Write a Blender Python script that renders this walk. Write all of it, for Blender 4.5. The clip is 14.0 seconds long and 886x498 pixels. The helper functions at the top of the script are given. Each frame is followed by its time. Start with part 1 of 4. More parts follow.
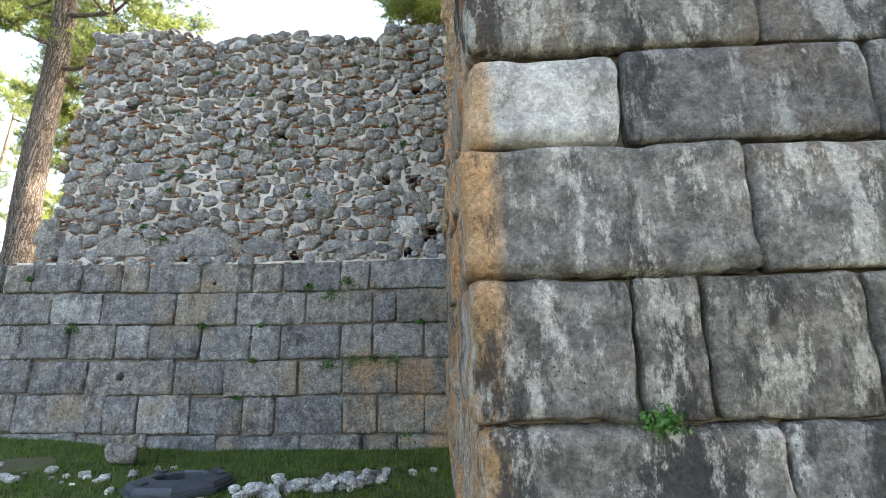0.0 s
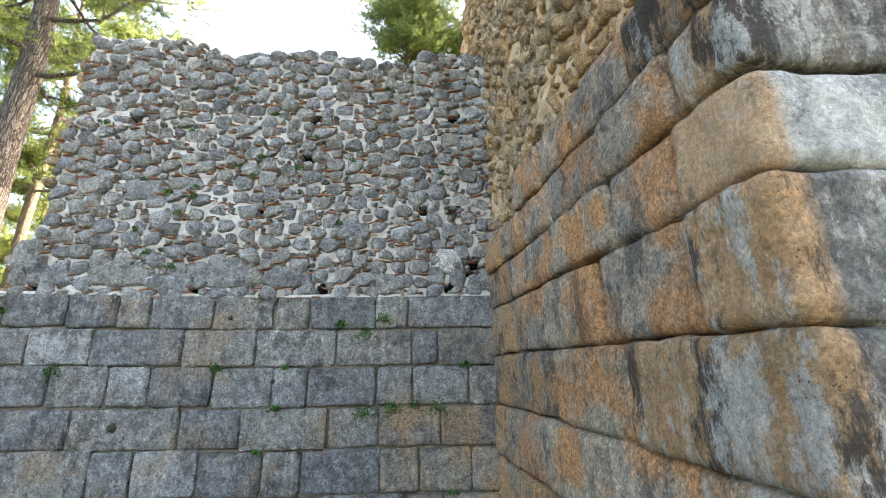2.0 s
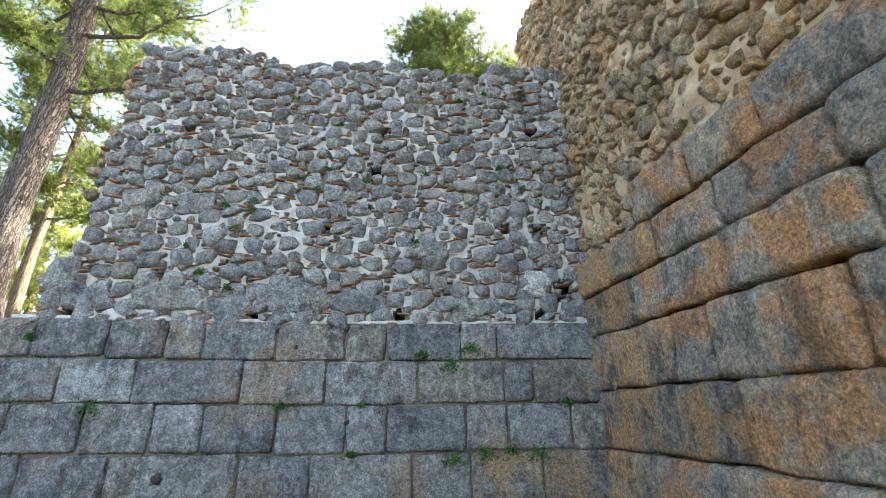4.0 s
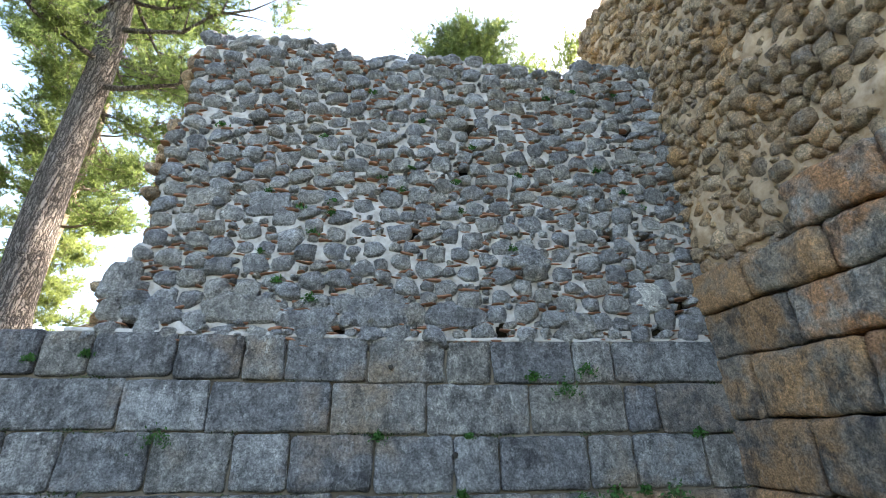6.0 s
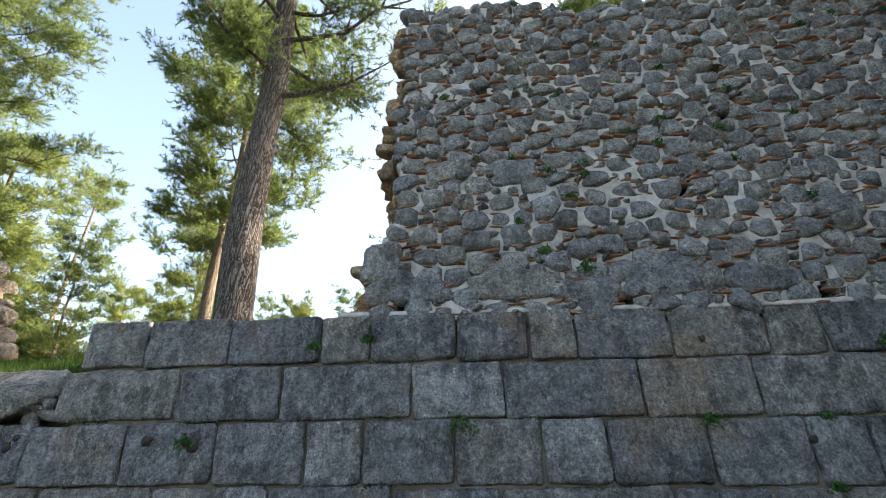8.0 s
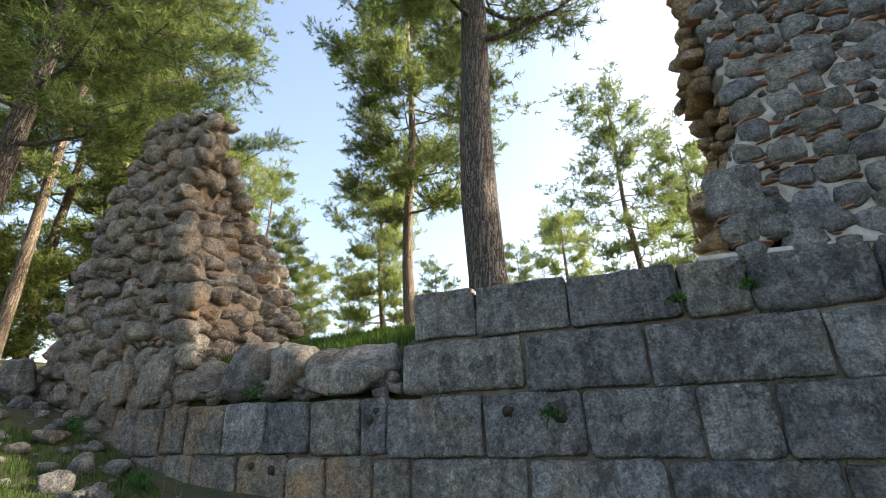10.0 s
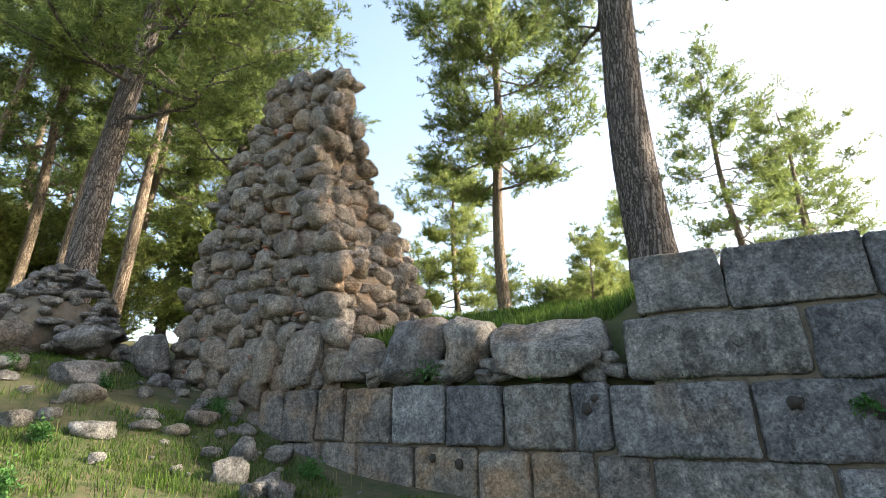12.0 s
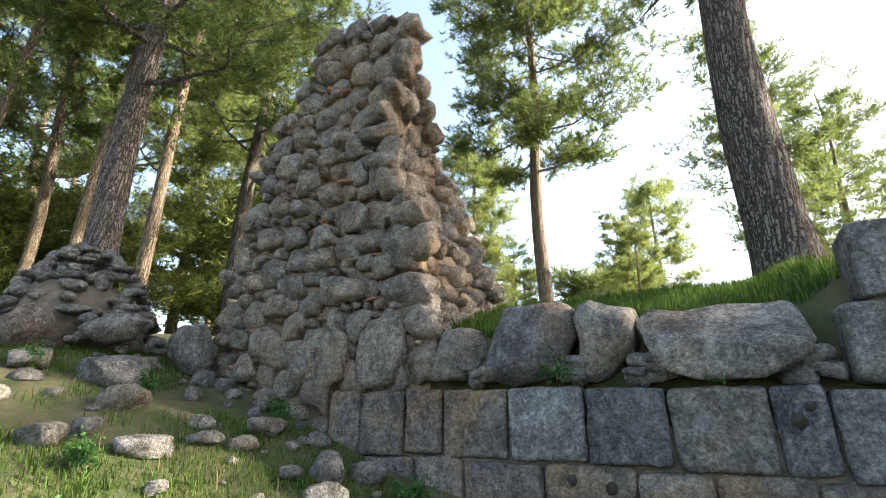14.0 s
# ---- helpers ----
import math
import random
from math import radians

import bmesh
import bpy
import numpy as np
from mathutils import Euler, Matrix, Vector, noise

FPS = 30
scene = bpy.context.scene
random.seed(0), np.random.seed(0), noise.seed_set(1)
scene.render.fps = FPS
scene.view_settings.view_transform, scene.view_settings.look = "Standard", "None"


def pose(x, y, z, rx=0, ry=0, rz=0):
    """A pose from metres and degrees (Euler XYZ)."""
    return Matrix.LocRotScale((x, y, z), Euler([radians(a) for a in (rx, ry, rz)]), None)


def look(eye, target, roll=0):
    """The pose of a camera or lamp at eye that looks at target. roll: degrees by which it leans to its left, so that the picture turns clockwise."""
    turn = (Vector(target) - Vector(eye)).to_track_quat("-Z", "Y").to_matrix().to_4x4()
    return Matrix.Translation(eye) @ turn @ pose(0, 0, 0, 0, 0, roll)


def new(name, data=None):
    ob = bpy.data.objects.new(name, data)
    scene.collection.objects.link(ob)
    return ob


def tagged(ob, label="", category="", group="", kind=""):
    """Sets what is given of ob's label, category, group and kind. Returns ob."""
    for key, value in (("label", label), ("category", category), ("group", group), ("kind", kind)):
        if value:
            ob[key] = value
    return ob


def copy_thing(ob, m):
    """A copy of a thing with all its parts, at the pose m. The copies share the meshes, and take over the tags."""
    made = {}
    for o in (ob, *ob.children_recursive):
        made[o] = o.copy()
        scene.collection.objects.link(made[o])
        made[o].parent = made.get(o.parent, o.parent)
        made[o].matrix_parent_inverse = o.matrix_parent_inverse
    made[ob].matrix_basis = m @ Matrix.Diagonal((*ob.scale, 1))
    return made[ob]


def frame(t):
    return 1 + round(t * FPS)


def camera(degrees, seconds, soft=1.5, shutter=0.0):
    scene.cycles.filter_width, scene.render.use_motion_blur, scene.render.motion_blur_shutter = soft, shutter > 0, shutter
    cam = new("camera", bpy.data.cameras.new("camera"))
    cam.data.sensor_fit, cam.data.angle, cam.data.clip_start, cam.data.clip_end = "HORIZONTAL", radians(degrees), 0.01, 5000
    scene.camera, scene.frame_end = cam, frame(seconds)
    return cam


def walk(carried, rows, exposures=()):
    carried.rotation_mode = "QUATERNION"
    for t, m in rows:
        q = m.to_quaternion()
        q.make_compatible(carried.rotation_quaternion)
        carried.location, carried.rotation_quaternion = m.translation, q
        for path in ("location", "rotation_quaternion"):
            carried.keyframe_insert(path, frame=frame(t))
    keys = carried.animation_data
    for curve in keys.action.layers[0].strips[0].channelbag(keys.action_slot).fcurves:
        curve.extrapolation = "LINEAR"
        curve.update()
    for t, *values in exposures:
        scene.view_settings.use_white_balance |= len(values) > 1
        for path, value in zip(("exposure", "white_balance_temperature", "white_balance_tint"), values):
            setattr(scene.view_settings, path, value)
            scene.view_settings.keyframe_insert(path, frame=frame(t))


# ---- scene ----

cam = camera(85.2, 14.0, soft=0.8)
# seconds, x, y, z of the eye, yaw, pitch, roll
PATH = [
    (0.0, 0.191, 0.065, 1.428, 2.69, 14.11, -1.01),
    (0.5, -0.115, 0.142, 1.488, 0.85, 15.88, -1.06),
    (1.0, -0.472, 0.421, 1.467, -1.13, 16.25, -1.21),
    (1.5, -0.867, 0.473, 1.510, -2.03, 17.07, -1.10),
    (2.0, -1.214, 0.541, 1.560, -3.81, 18.36, -1.27),
    (2.5, -1.545, 0.805, 1.559, -4.45, 19.75, -1.27),
    (3.0, -1.899, 0.997, 1.543, -4.69, 21.30, -1.31),
    (5.5, -3.227, 2.046, 1.714, -5.34, 24.78, -1.26),
    (6.0, -3.653, 2.177, 1.769, -5.91, 25.23, -1.23),
    (6.5, -4.099, 2.347, 1.774, -6.28, 25.47, -1.23),
    (7.0, -4.593, 2.519, 1.774, -4.96, 26.60, -1.36),
    (7.5, -5.103, 2.670, 1.736, 0.50, 27.20, -1.14),
    (8.0, -5.624, 2.891, 1.677, 4.57, 26.22, -1.38),
    (8.5, -6.139, 2.998, 1.758, 11.07, 23.12, -1.25),
    (9.0, -6.603, 2.993, 1.875, 15.64, 21.86, -1.54),
    (9.2, -6.796, 3.004, 1.891, 16.81, 21.81, -1.82),
    (11.3, -8.665, 3.205, 1.926, 27.14, 20.11, -0.56),
    (11.5, -8.823, 3.226, 1.923, 27.35, 20.13, -0.47),
    (12.0, -9.177, 3.265, 1.982, 27.39, 19.88, -0.28),
    (12.5, -9.528, 3.462, 2.001, 27.50, 19.40, -0.47),
    (13.0, -9.785, 3.551, 2.043, 27.85, 19.12, -0.44),
    (13.5, -10.160, 3.541, 2.118, 27.58, 19.02, -0.23),
    (14.0, -10.457, 3.646, 2.122, 27.52, 18.98, -0.30),
]
EXPOSURES = [(0.0, 3.2, 8000, 14), (1.0, 3.25, 8000, 14), (2.0, 3.4, 8000, 14), (3.0, 3.35, 7700, 13), (5.5, 3.05, 7100, 12), (6.5, 2.9, 7000, 12), (7.5, 2.5, 7200, 12), (8.0, 2.2, 7300, 12), (9.0, 1.75, 7500, 12), (11.5, 2.12, 7400, 11), (14.0, 2.22, 7300, 11)]
walk(cam, [(t, pose(x, y, z, 90 + p, 0, a) @ pose(0, 0, 0, 0, 0, r)) for t, x, y, z, a, p, r in PATH], EXPOSURES)

# ---- daylight ----
SUN_AZ, SUN_EL = 60.0, 28.0      # degrees from +y towards +x, degrees up
world = bpy.data.worlds.new("daylight")
scene.world = world
world.use_nodes = True
wn = world.node_tree.nodes
sky = wn.new("ShaderNodeTexSky")
sky.sky_type = "NISHITA"
sky.sun_disc = False
sky.sun_elevation, sky.sun_rotation = radians(SUN_EL), radians(SUN_AZ)
sky.air_density, sky.dust_density, sky.ozone_density = 1.0, 2.2, 1.0
wn["Background"].inputs["Strength"].default_value = 0.15
world.node_tree.links.new(sky.outputs[0], wn["Background"].inputs["Color"])
sun_data = bpy.data.lights.new("sun", "SUN")
sun_data.energy, sun_data.angle, sun_data.color = 4.5, radians(0.6), (1.0, 0.93, 0.82)
sun = new("sun", sun_data)
sun_way = Vector((math.sin(radians(SUN_AZ)) * math.cos(radians(SUN_EL)), math.cos(radians(SUN_AZ)) * math.cos(radians(SUN_EL)), math.sin(radians(SUN_EL))))
sun.matrix_world = look(sun_way * 60, (0, 0, 0))


# ---- materials ----
def material(name, rough=0.9):
    m = bpy.data.materials.new(name)
    m.use_nodes = True
    nt = m.node_tree
    bsdf = nt.nodes["Principled BSDF"]
    bsdf.inputs["Roughness"].default_value = rough
    bsdf.inputs["Specular IOR Level"].default_value = 0.25
    pos = nt.nodes.new("ShaderNodeNewGeometry")
    return m, nt, bsdf, pos


def noise_node(nt, pos, scale, detail=6.0, rough=0.6, offset=(0, 0, 0), stretch=(1, 1, 1)):
    mp = nt.nodes.new("ShaderNodeMapping")
    mp.inputs["Location"].default_value = offset
    mp.inputs["Scale"].default_value = stretch
    nt.links.new(pos.outputs["Position"], mp.inputs["Vector"])
    n = nt.nodes.new("ShaderNodeTexNoise")
    n.inputs["Scale"].default_value, n.inputs["Detail"].default_value, n.inputs["Roughness"].default_value = scale, detail, rough
    nt.links.new(mp.outputs[0], n.inputs["Vector"])
    return n.outputs["Fac"]


def ramp(nt, fac, stops):
    r = nt.nodes.new("ShaderNodeValToRGB")
    while len(r.color_ramp.elements) < len(stops):
        r.color_ramp.elements.new(0.5)
    for e, (p, c) in zip(r.color_ramp.elements, stops):
        e.position, e.color = p, (*c, 1) if len(c) == 3 else c
    nt.links.new(fac, r.inputs[0])
    return r.outputs[0]


def grey(v):
    return (v, v, v)


def mixed(nt, fac, a, b, kind="MIX"):
    m = nt.nodes.new("ShaderNodeMix")
    m.data_type, m.blend_type = "RGBA", kind
    for sock, v in ((m.inputs[0], fac), (m.inputs[6], a), (m.inputs[7], b)):
        if isinstance(v, (int, float)):
            sock.default_value = v
        elif isinstance(v, tuple):
            sock.default_value = (*v, 1)
        else:
            nt.links.new(v, sock)
    return m.outputs[2]


def bumped(nt, bsdf, heights):
    last = None
    for fac, strength, dist in heights:
        b = nt.nodes.new("ShaderNodeBump")
        b.inputs["Strength"].default_value, b.inputs["Distance"].default_value = strength, dist
        nt.links.new(fac, b.inputs["Height"])
        if last:
            nt.links.new(last, b.inputs["Normal"])
        last = b.outputs[0]
    nt.links.new(last, bsdf.inputs["Normal"])


def stone_material(name, dark, light, tint=(0.40, 0.27, 0.15), tint_at=(0.55, 0.75), stain=0.5, pale=0.5, island=False, streak=0.0, vary=0.25, side=None, patch=(3.3, 0.6, 8.0, 0.55), pale_at=0.55, speck=0.85):
    m, nt, bsdf, pos = material(name)
    big = noise_node(nt, pos, 1.6, 5)
    mid = noise_node(nt, pos, 7.0, 10, 0.72, (3, 1, 7))
    fine = noise_node(nt, pos, 48.0, 8, 0.75, (9, 4, 2))
    grain = noise_node(nt, pos, 170.0, 3, 0.7, (4, 4, 9))
    col = mixed(nt, ramp(nt, mid, ((0.4, grey(0)), (0.6, grey(1)))), dark, light)
    col = mixed(nt, ramp(nt, big, ((tint_at[0], grey(0)), (tint_at[1], grey(1)))), col, tint)
    if side:
        # ochre stain on the sheltered flank, with a ragged edge
        sep = nt.nodes.new("ShaderNodeSeparateXYZ")
        nt.links.new(pos.outputs["Position"], sep.inputs[0])
        add = nt.nodes.new("ShaderNodeMath")
        add.operation = "MULTIPLY_ADD"
        add.inputs[1].default_value = -0.16
        nt.links.new(mid, add.inputs[0])
        nt.links.new(sep.outputs[0], add.inputs[2])
        edge = nt.nodes.new("ShaderNodeMapRange")
        edge.inputs["From Min"].default_value, edge.inputs["From Max"].default_value = side[0], side[1]
        edge.inputs["To Min"].default_value, edge.inputs["To Max"].default_value = 0.85, 0.0
        nt.links.new(add.outputs[0], edge.inputs["Value"])
        col = mixed(nt, edge.outputs[0], col, mixed(nt, mid, (0.6, 0.29, 0.11), (0.5, 0.37, 0.24)))
    # black crust and pale lichen with shapes of their own
    crust = noise_node(nt, pos, patch[0], 12, 0.76, (17, 5, 3), (1, 1, patch[1]))
    col = mixed(nt, ramp(nt, crust, ((0.53, grey(0)), (0.585, grey(stain)))), col, (0.055, 0.056, 0.058))
    lich = noise_node(nt, pos, patch[2], 12, 0.8, (1, 25, 13), (1, 1, patch[3]))
    col = mixed(nt, ramp(nt, lich, ((pale_at, grey(0)), (pale_at + 0.05, grey(pale)))), col, (0.55, 0.55, 0.53))
    spots = nt.nodes.new("ShaderNodeTexVoronoi")
    spots.inputs["Scale"].default_value = 38
    nt.links.new(pos.outputs["Position"], spots.inputs["Vector"])
    pit = ramp(nt, spots.outputs["Distance"], ((0.12, grey(1)), (0.24, grey(0))))
    some = ramp(nt, noise_node(nt, pos, 4.0, 3, 0.5, (7, 7, 2)), ((0.5, grey(0)), (0.62, grey(0.9))))
    col = mixed(nt, mixed(nt, 1.0, pit, some, "MULTIPLY"), col, (0.06, 0.055, 0.05))
    mott = noise_node(nt, pos, 20.0, 9, 0.8, (6, 2, 11))
    col = mixed(nt, 0.8 * speck, col, ramp(nt, mott, ((0.37, grey(0.38)), (0.61, grey(1.5)))), "MULTIPLY")
    col = mixed(nt, 0.78 * speck, col, ramp(nt, fine, ((0.39, grey(0.35)), (0.59, grey(1.5)))), "MULTIPLY")
    col = mixed(nt, 0.5, col, ramp(nt, grain, ((0.35, grey(0.55)), (0.65, grey(1.3)))), "MULTIPLY")
    if island:
        rnd = pos.outputs["Random Per Island"]
    else:
        info = nt.nodes.new("ShaderNodeObjectInfo")
        rnd = info.outputs["Random"]
    col = mixed(nt, 1.0, col, ramp(nt, rnd, ((0.0, (1 - vary, 1 - vary, 1 - vary * 0.9)), (0.5, (1, 1, 1)), (0.8, (1, 0.95, 0.87)), (1.0, (1 + vary, 1 + vary, 1 + vary)))), "MULTIPLY")
    hs = [(mid, 1.0, 0.07), (mott, 1.0, 0.045), (fine, 1.0, 0.026), (grain, 0.8, 0.005)]
    if streak:
        comb = noise_node(nt, pos, 13.0, 3, 0.55, (2, 8, 1), (1, 1, 0.06))
        hs.insert(0, (comb, streak, 0.1))
        col = mixed(nt, streak * 0.45, col, ramp(nt, comb, ((0.38, grey(0.55)), (0.6, grey(1.2)))), "MULTIPLY")
    nt.links.new(col, bsdf.inputs["Base Color"])
    bumped(nt, bsdf, hs)
    return m


def plain_material(name, a, b, scale=12.0, rough=0.9, bump=0.5, island=False, vary=0.3, dist=0.01, trans=0.0):
    m, nt, bsdf, pos = material(name, rough)
    n = noise_node(nt, pos, scale, 7, 0.65)
    n2 = noise_node(nt, pos, scale * 0.17, 4, 0.6, (5, 2, 8))
    col = mixed(nt, ramp(nt, n, ((0.3, grey(0)), (0.7, grey(1)))), a, b)
    col = mixed(nt, 0.4, col, ramp(nt, n2, ((0.3, grey(0.5)), (0.7, grey(1.0)))), "MULTIPLY")
    if island:
        col = mixed(nt, 1.0, col, ramp(nt, pos.outputs["Random Per Island"], ((0.0, grey(1 - vary)), (1.0, grey(1 + vary)))), "MULTIPLY")
    nt.links.new(col, bsdf.inputs["Base Color"])
    if bump:
        bumped(nt, bsdf, [(n, bump, dist)])
    if trans:
        tr = nt.nodes.new("ShaderNodeBsdfTranslucent")
        nt.links.new(col, tr.inputs["Color"])
        mx = nt.nodes.new("ShaderNodeMixShader")
        mx.inputs[0].default_value = trans
        nt.links.new(bsdf.outputs[0], mx.inputs[1])
        nt.links.new(tr.outputs[0], mx.inputs[2])
        nt.links.new(mx.outputs[0], nt.nodes["Material Output"].inputs["Surface"])
    return m


def bark_material(name, dark, light):
    m, nt, bsdf, pos = material(name, 0.95)
    plates = nt.nodes.new("ShaderNodeTexVoronoi")
    plates.feature = "DISTANCE_TO_EDGE"
    mp = nt.nodes.new("ShaderNodeMapping")
    mp.inputs["Scale"].default_value = (1, 1, 0.11)
    nt.links.new(pos.outputs["Position"], mp.inputs["Vector"])
    warp = noise_node(nt, pos, 9.0, 4)
    w = nt.nodes.new("ShaderNodeVectorMath")
    w.operation = "MULTIPLY_ADD"
    w.inputs[1].default_value = (0.16, 0.16, 0.16)
    nt.links.new(warp, w.inputs[0])
    nt.links.new(mp.outputs[0], w.inputs[2])
    nt.links.new(w.outputs[0], plates.inputs["Vector"])
    plates.inputs["Scale"].default_value = 24
    fine = noise_node(nt, pos, 40, 6, 0.7, stretch=(1, 1, 0.3))
    e = ramp(nt, plates.outputs["Distance"], ((0.0, grey(0)), (0.22, grey(1))))
    col = mixed(nt, e, dark, mixed(nt, fine, tuple(0.6 * c for c in light), light))
    nt.links.new(col, bsdf.inputs["Base Color"])
    bumped(nt, bsdf, [(e, 1.0, 0.03), (fine, 0.5, 0.006)])
    return m


M_ASHLAR = stone_material("weathered_grey_limestone", (0.183, 0.183, 0.185), (0.377, 0.377, 0.374), (0.35, 0.285, 0.225), (0.52, 0.68), 0.6, 0.6, streak=0.6)
M_ASHLAR_WARM = stone_material("ochre_stained_limestone", (0.3, 0.27, 0.24), (0.58, 0.475, 0.37), (0.62, 0.33, 0.17), (0.46, 0.56), 0.55, 0.3, streak=0.4)
M_CORNER_PALE = stone_material("pale_corner_limestone", (0.42, 0.42, 0.41), (0.62, 0.62, 0.6), (0.5, 0.45, 0.38), (0.6, 0.8), 0.5, 0.3, side=(0.22, 0.29), speck=0.45)
M_ASHLAR_NEAR = stone_material("lichened_limestone", (0.12, 0.117, 0.115), (0.31, 0.3, 0.29), (0.26, 0.19, 0.13), (0.55, 0.75), 0.9, 0.85, streak=0.5, side=(0.23, 0.31), patch=(2.4, 0.35, 3.6, 0.4), pale_at=0.515, speck=0.6)
M_ASHLAR_BROWN = stone_material("brown_grey_limestone", (0.2, 0.19, 0.18), (0.42, 0.37, 0.31), (0.44, 0.3, 0.19), (0.48, 0.62), 0.5, 0.25, streak=0.4)
M_ASHLAR_UMBER = stone_material("umber_stained_limestone", (0.2, 0.18, 0.16), (0.46, 0.37, 0.28), (0.56, 0.33, 0.17), (0.43, 0.55), 0.6, 0.2, streak=0.4)
M_ASHLAR_PALE = stone_material("pale_limestone", (0.5, 0.5, 0.49), (0.72, 0.72, 0.7), (0.55, 0.5, 0.42), (0.6, 0.8), 0.35, 0.3)
M_RUBBLE = stone_material("grey_fieldstone", (0.228, 0.228, 0.232), (0.441, 0.441, 0.438), (0.264, 0.228, 0.184), (0.58, 0.8), 0.45, 0.35)
M_RUBBLE_J = stone_material("grey_fieldstone_mass", (0.228, 0.228, 0.232), (0.441, 0.441, 0.438), (0.264, 0.228, 0.184), (0.58, 0.8), 0.45, 0.35, island=True)
M_RUBBLE_WARM = stone_material("ochre_fieldstone", (0.29, 0.215, 0.15), (0.6, 0.46, 0.32), (0.56, 0.34, 0.17), (0.45, 0.65), 0.25, 0.35)
M_RUBBLE_WARM_J = stone_material("ochre_fieldstone_mass", (0.29, 0.215, 0.15), (0.6, 0.46, 0.32), (0.56, 0.34, 0.17), (0.45, 0.65), 0.25, 0.35, island=True)
M_PILLAR = stone_material("buff_fieldstone", (0.198, 0.176, 0.154), (0.44, 0.396, 0.347), (0.418, 0.297, 0.209), (0.5, 0.75), 0.3, 0.3)
M_PILLAR_J = stone_material("buff_fieldstone_mass", (0.198, 0.176, 0.154), (0.44, 0.396, 0.347), (0.418, 0.297, 0.209), (0.5, 0.75), 0.3, 0.3, island=True)
M_BOULDER = stone_material("pitted_grey_boulder", (0.19, 0.18, 0.172), (0.42, 0.4, 0.37), (0.36, 0.27, 0.2), (0.54, 0.7), 0.5, 0.45)
M_MORTAR = plain_material("pale_lime_mortar", (0.26, 0.235, 0.21), (0.6, 0.57, 0.54), 7.0, bump=0.9, dist=0.02)
M_MORTAR_WARM = plain_material("ochre_lime_mortar", (0.3, 0.19, 0.105), (0.56, 0.42, 0.29), 9.0, bump=0.9, dist=0.02)
M_EARTH = plain_material("packed_earth_core", (0.09, 0.075, 0.06), (0.2, 0.17, 0.13), 8.0, bump=0.8, dist=0.03)
M_BRICK = plain_material("red_tile_shard", (0.24, 0.115, 0.075), (0.37, 0.205, 0.145), 20.0, island=True)
M_ROCK = stone_material("loose_limestone", (0.17, 0.165, 0.155), (0.4, 0.385, 0.36), (0.3, 0.24, 0.18), (0.56, 0.78), 0.35, 0.4)
M_SOIL = plain_material("grassy_soil", (0.035, 0.06, 0.018), (0.12, 0.1, 0.06), 5.0, bump=0.8, dist=0.04)
M_GRASS = plain_material("grass_blades", (0.045, 0.1, 0.016), (0.11, 0.18, 0.032), 3.0, 0.7, 0, True, 0.45, trans=0.35)
M_DRY = plain_material("dry_grass_blades", (0.16, 0.15, 0.06), (0.28, 0.24, 0.11), 3.0, 0.8, 0, True, 0.3, trans=0.3)
M_LEAF = plain_material("weed_leaves", (0.03, 0.1, 0.02), (0.08, 0.2, 0.05), 10.0, 0.6, 0, True, 0.35, trans=0.3)
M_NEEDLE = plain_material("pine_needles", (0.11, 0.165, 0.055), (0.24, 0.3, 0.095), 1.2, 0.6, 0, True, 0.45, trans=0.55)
# lighter, yellower copy of the needles with sunlight painted into the colour
M_NEEDLE_SUNLIT = plain_material("needles_painted_sunlit", (0.17, 0.23, 0.07), (0.33, 0.38, 0.125), 1.2, 0.6, 0, True, 0.4, trans=0.6)
M_BARK = bark_material("fissured_pine_bark", (0.035, 0.03, 0.027), (0.25, 0.22, 0.2))
M_BARK_PALE = bark_material("pale_pine_bark", (0.1, 0.075, 0.055), (0.36, 0.29, 0.22))
# near-black stand-in for the shade inside holes and sockets
M_HOLE_SHADE = plain_material("hole_shade", (0.03, 0.026, 0.022), (0.07, 0.06, 0.05), 15.0)
M_PLASTIC = plain_material("black_plastic", (0.03, 0.036, 0.044), (0.055, 0.066, 0.078), 30.0, 0.45, 0.1)


# ---- building helpers ----
def mesh_of(name, verts, faces, mat, smooth=True):
    me = bpy.data.meshes.new(name)
    me.from_pydata([tuple(v) for v in verts], [], [tuple(f) for f in faces])
    me.materials.append(mat)
    if smooth:
        me.polygons.foreach_set("use_smooth", [True] * len(me.polygons))
    me.update()
    return me


def under(name, me, parent, label="", m=None, kind=""):
    ob = new(name, me)
    ob.parent = parent
    if m is not None:
        ob.matrix_basis = m
    return tagged(ob, label, kind=kind)


def empty(name, place, label, category, kind="", group=""):
    e = new(name)
    e.location = place
    return tagged(e, label, category, group, kind)


def bumps(p, scale, seed=0.0):
    """Smooth pseudo-random field in -1..1 for an array of points."""
    q = np.asarray(p, float) * scale + seed
    x, y, z = q[..., 0], q[..., 1], q[..., 2]
    return (np.sin(x * 1.7 + 1.3 * np.sin(y * 1.1 + seed) + 0.6 * z) + np.sin(y * 1.9 + 1.1 * np.sin(z * 1.3) + 2.1) + np.sin(z * 1.5 + 1.4 * np.sin(x * 1.2 + 0.7) + 4.2)) / 3


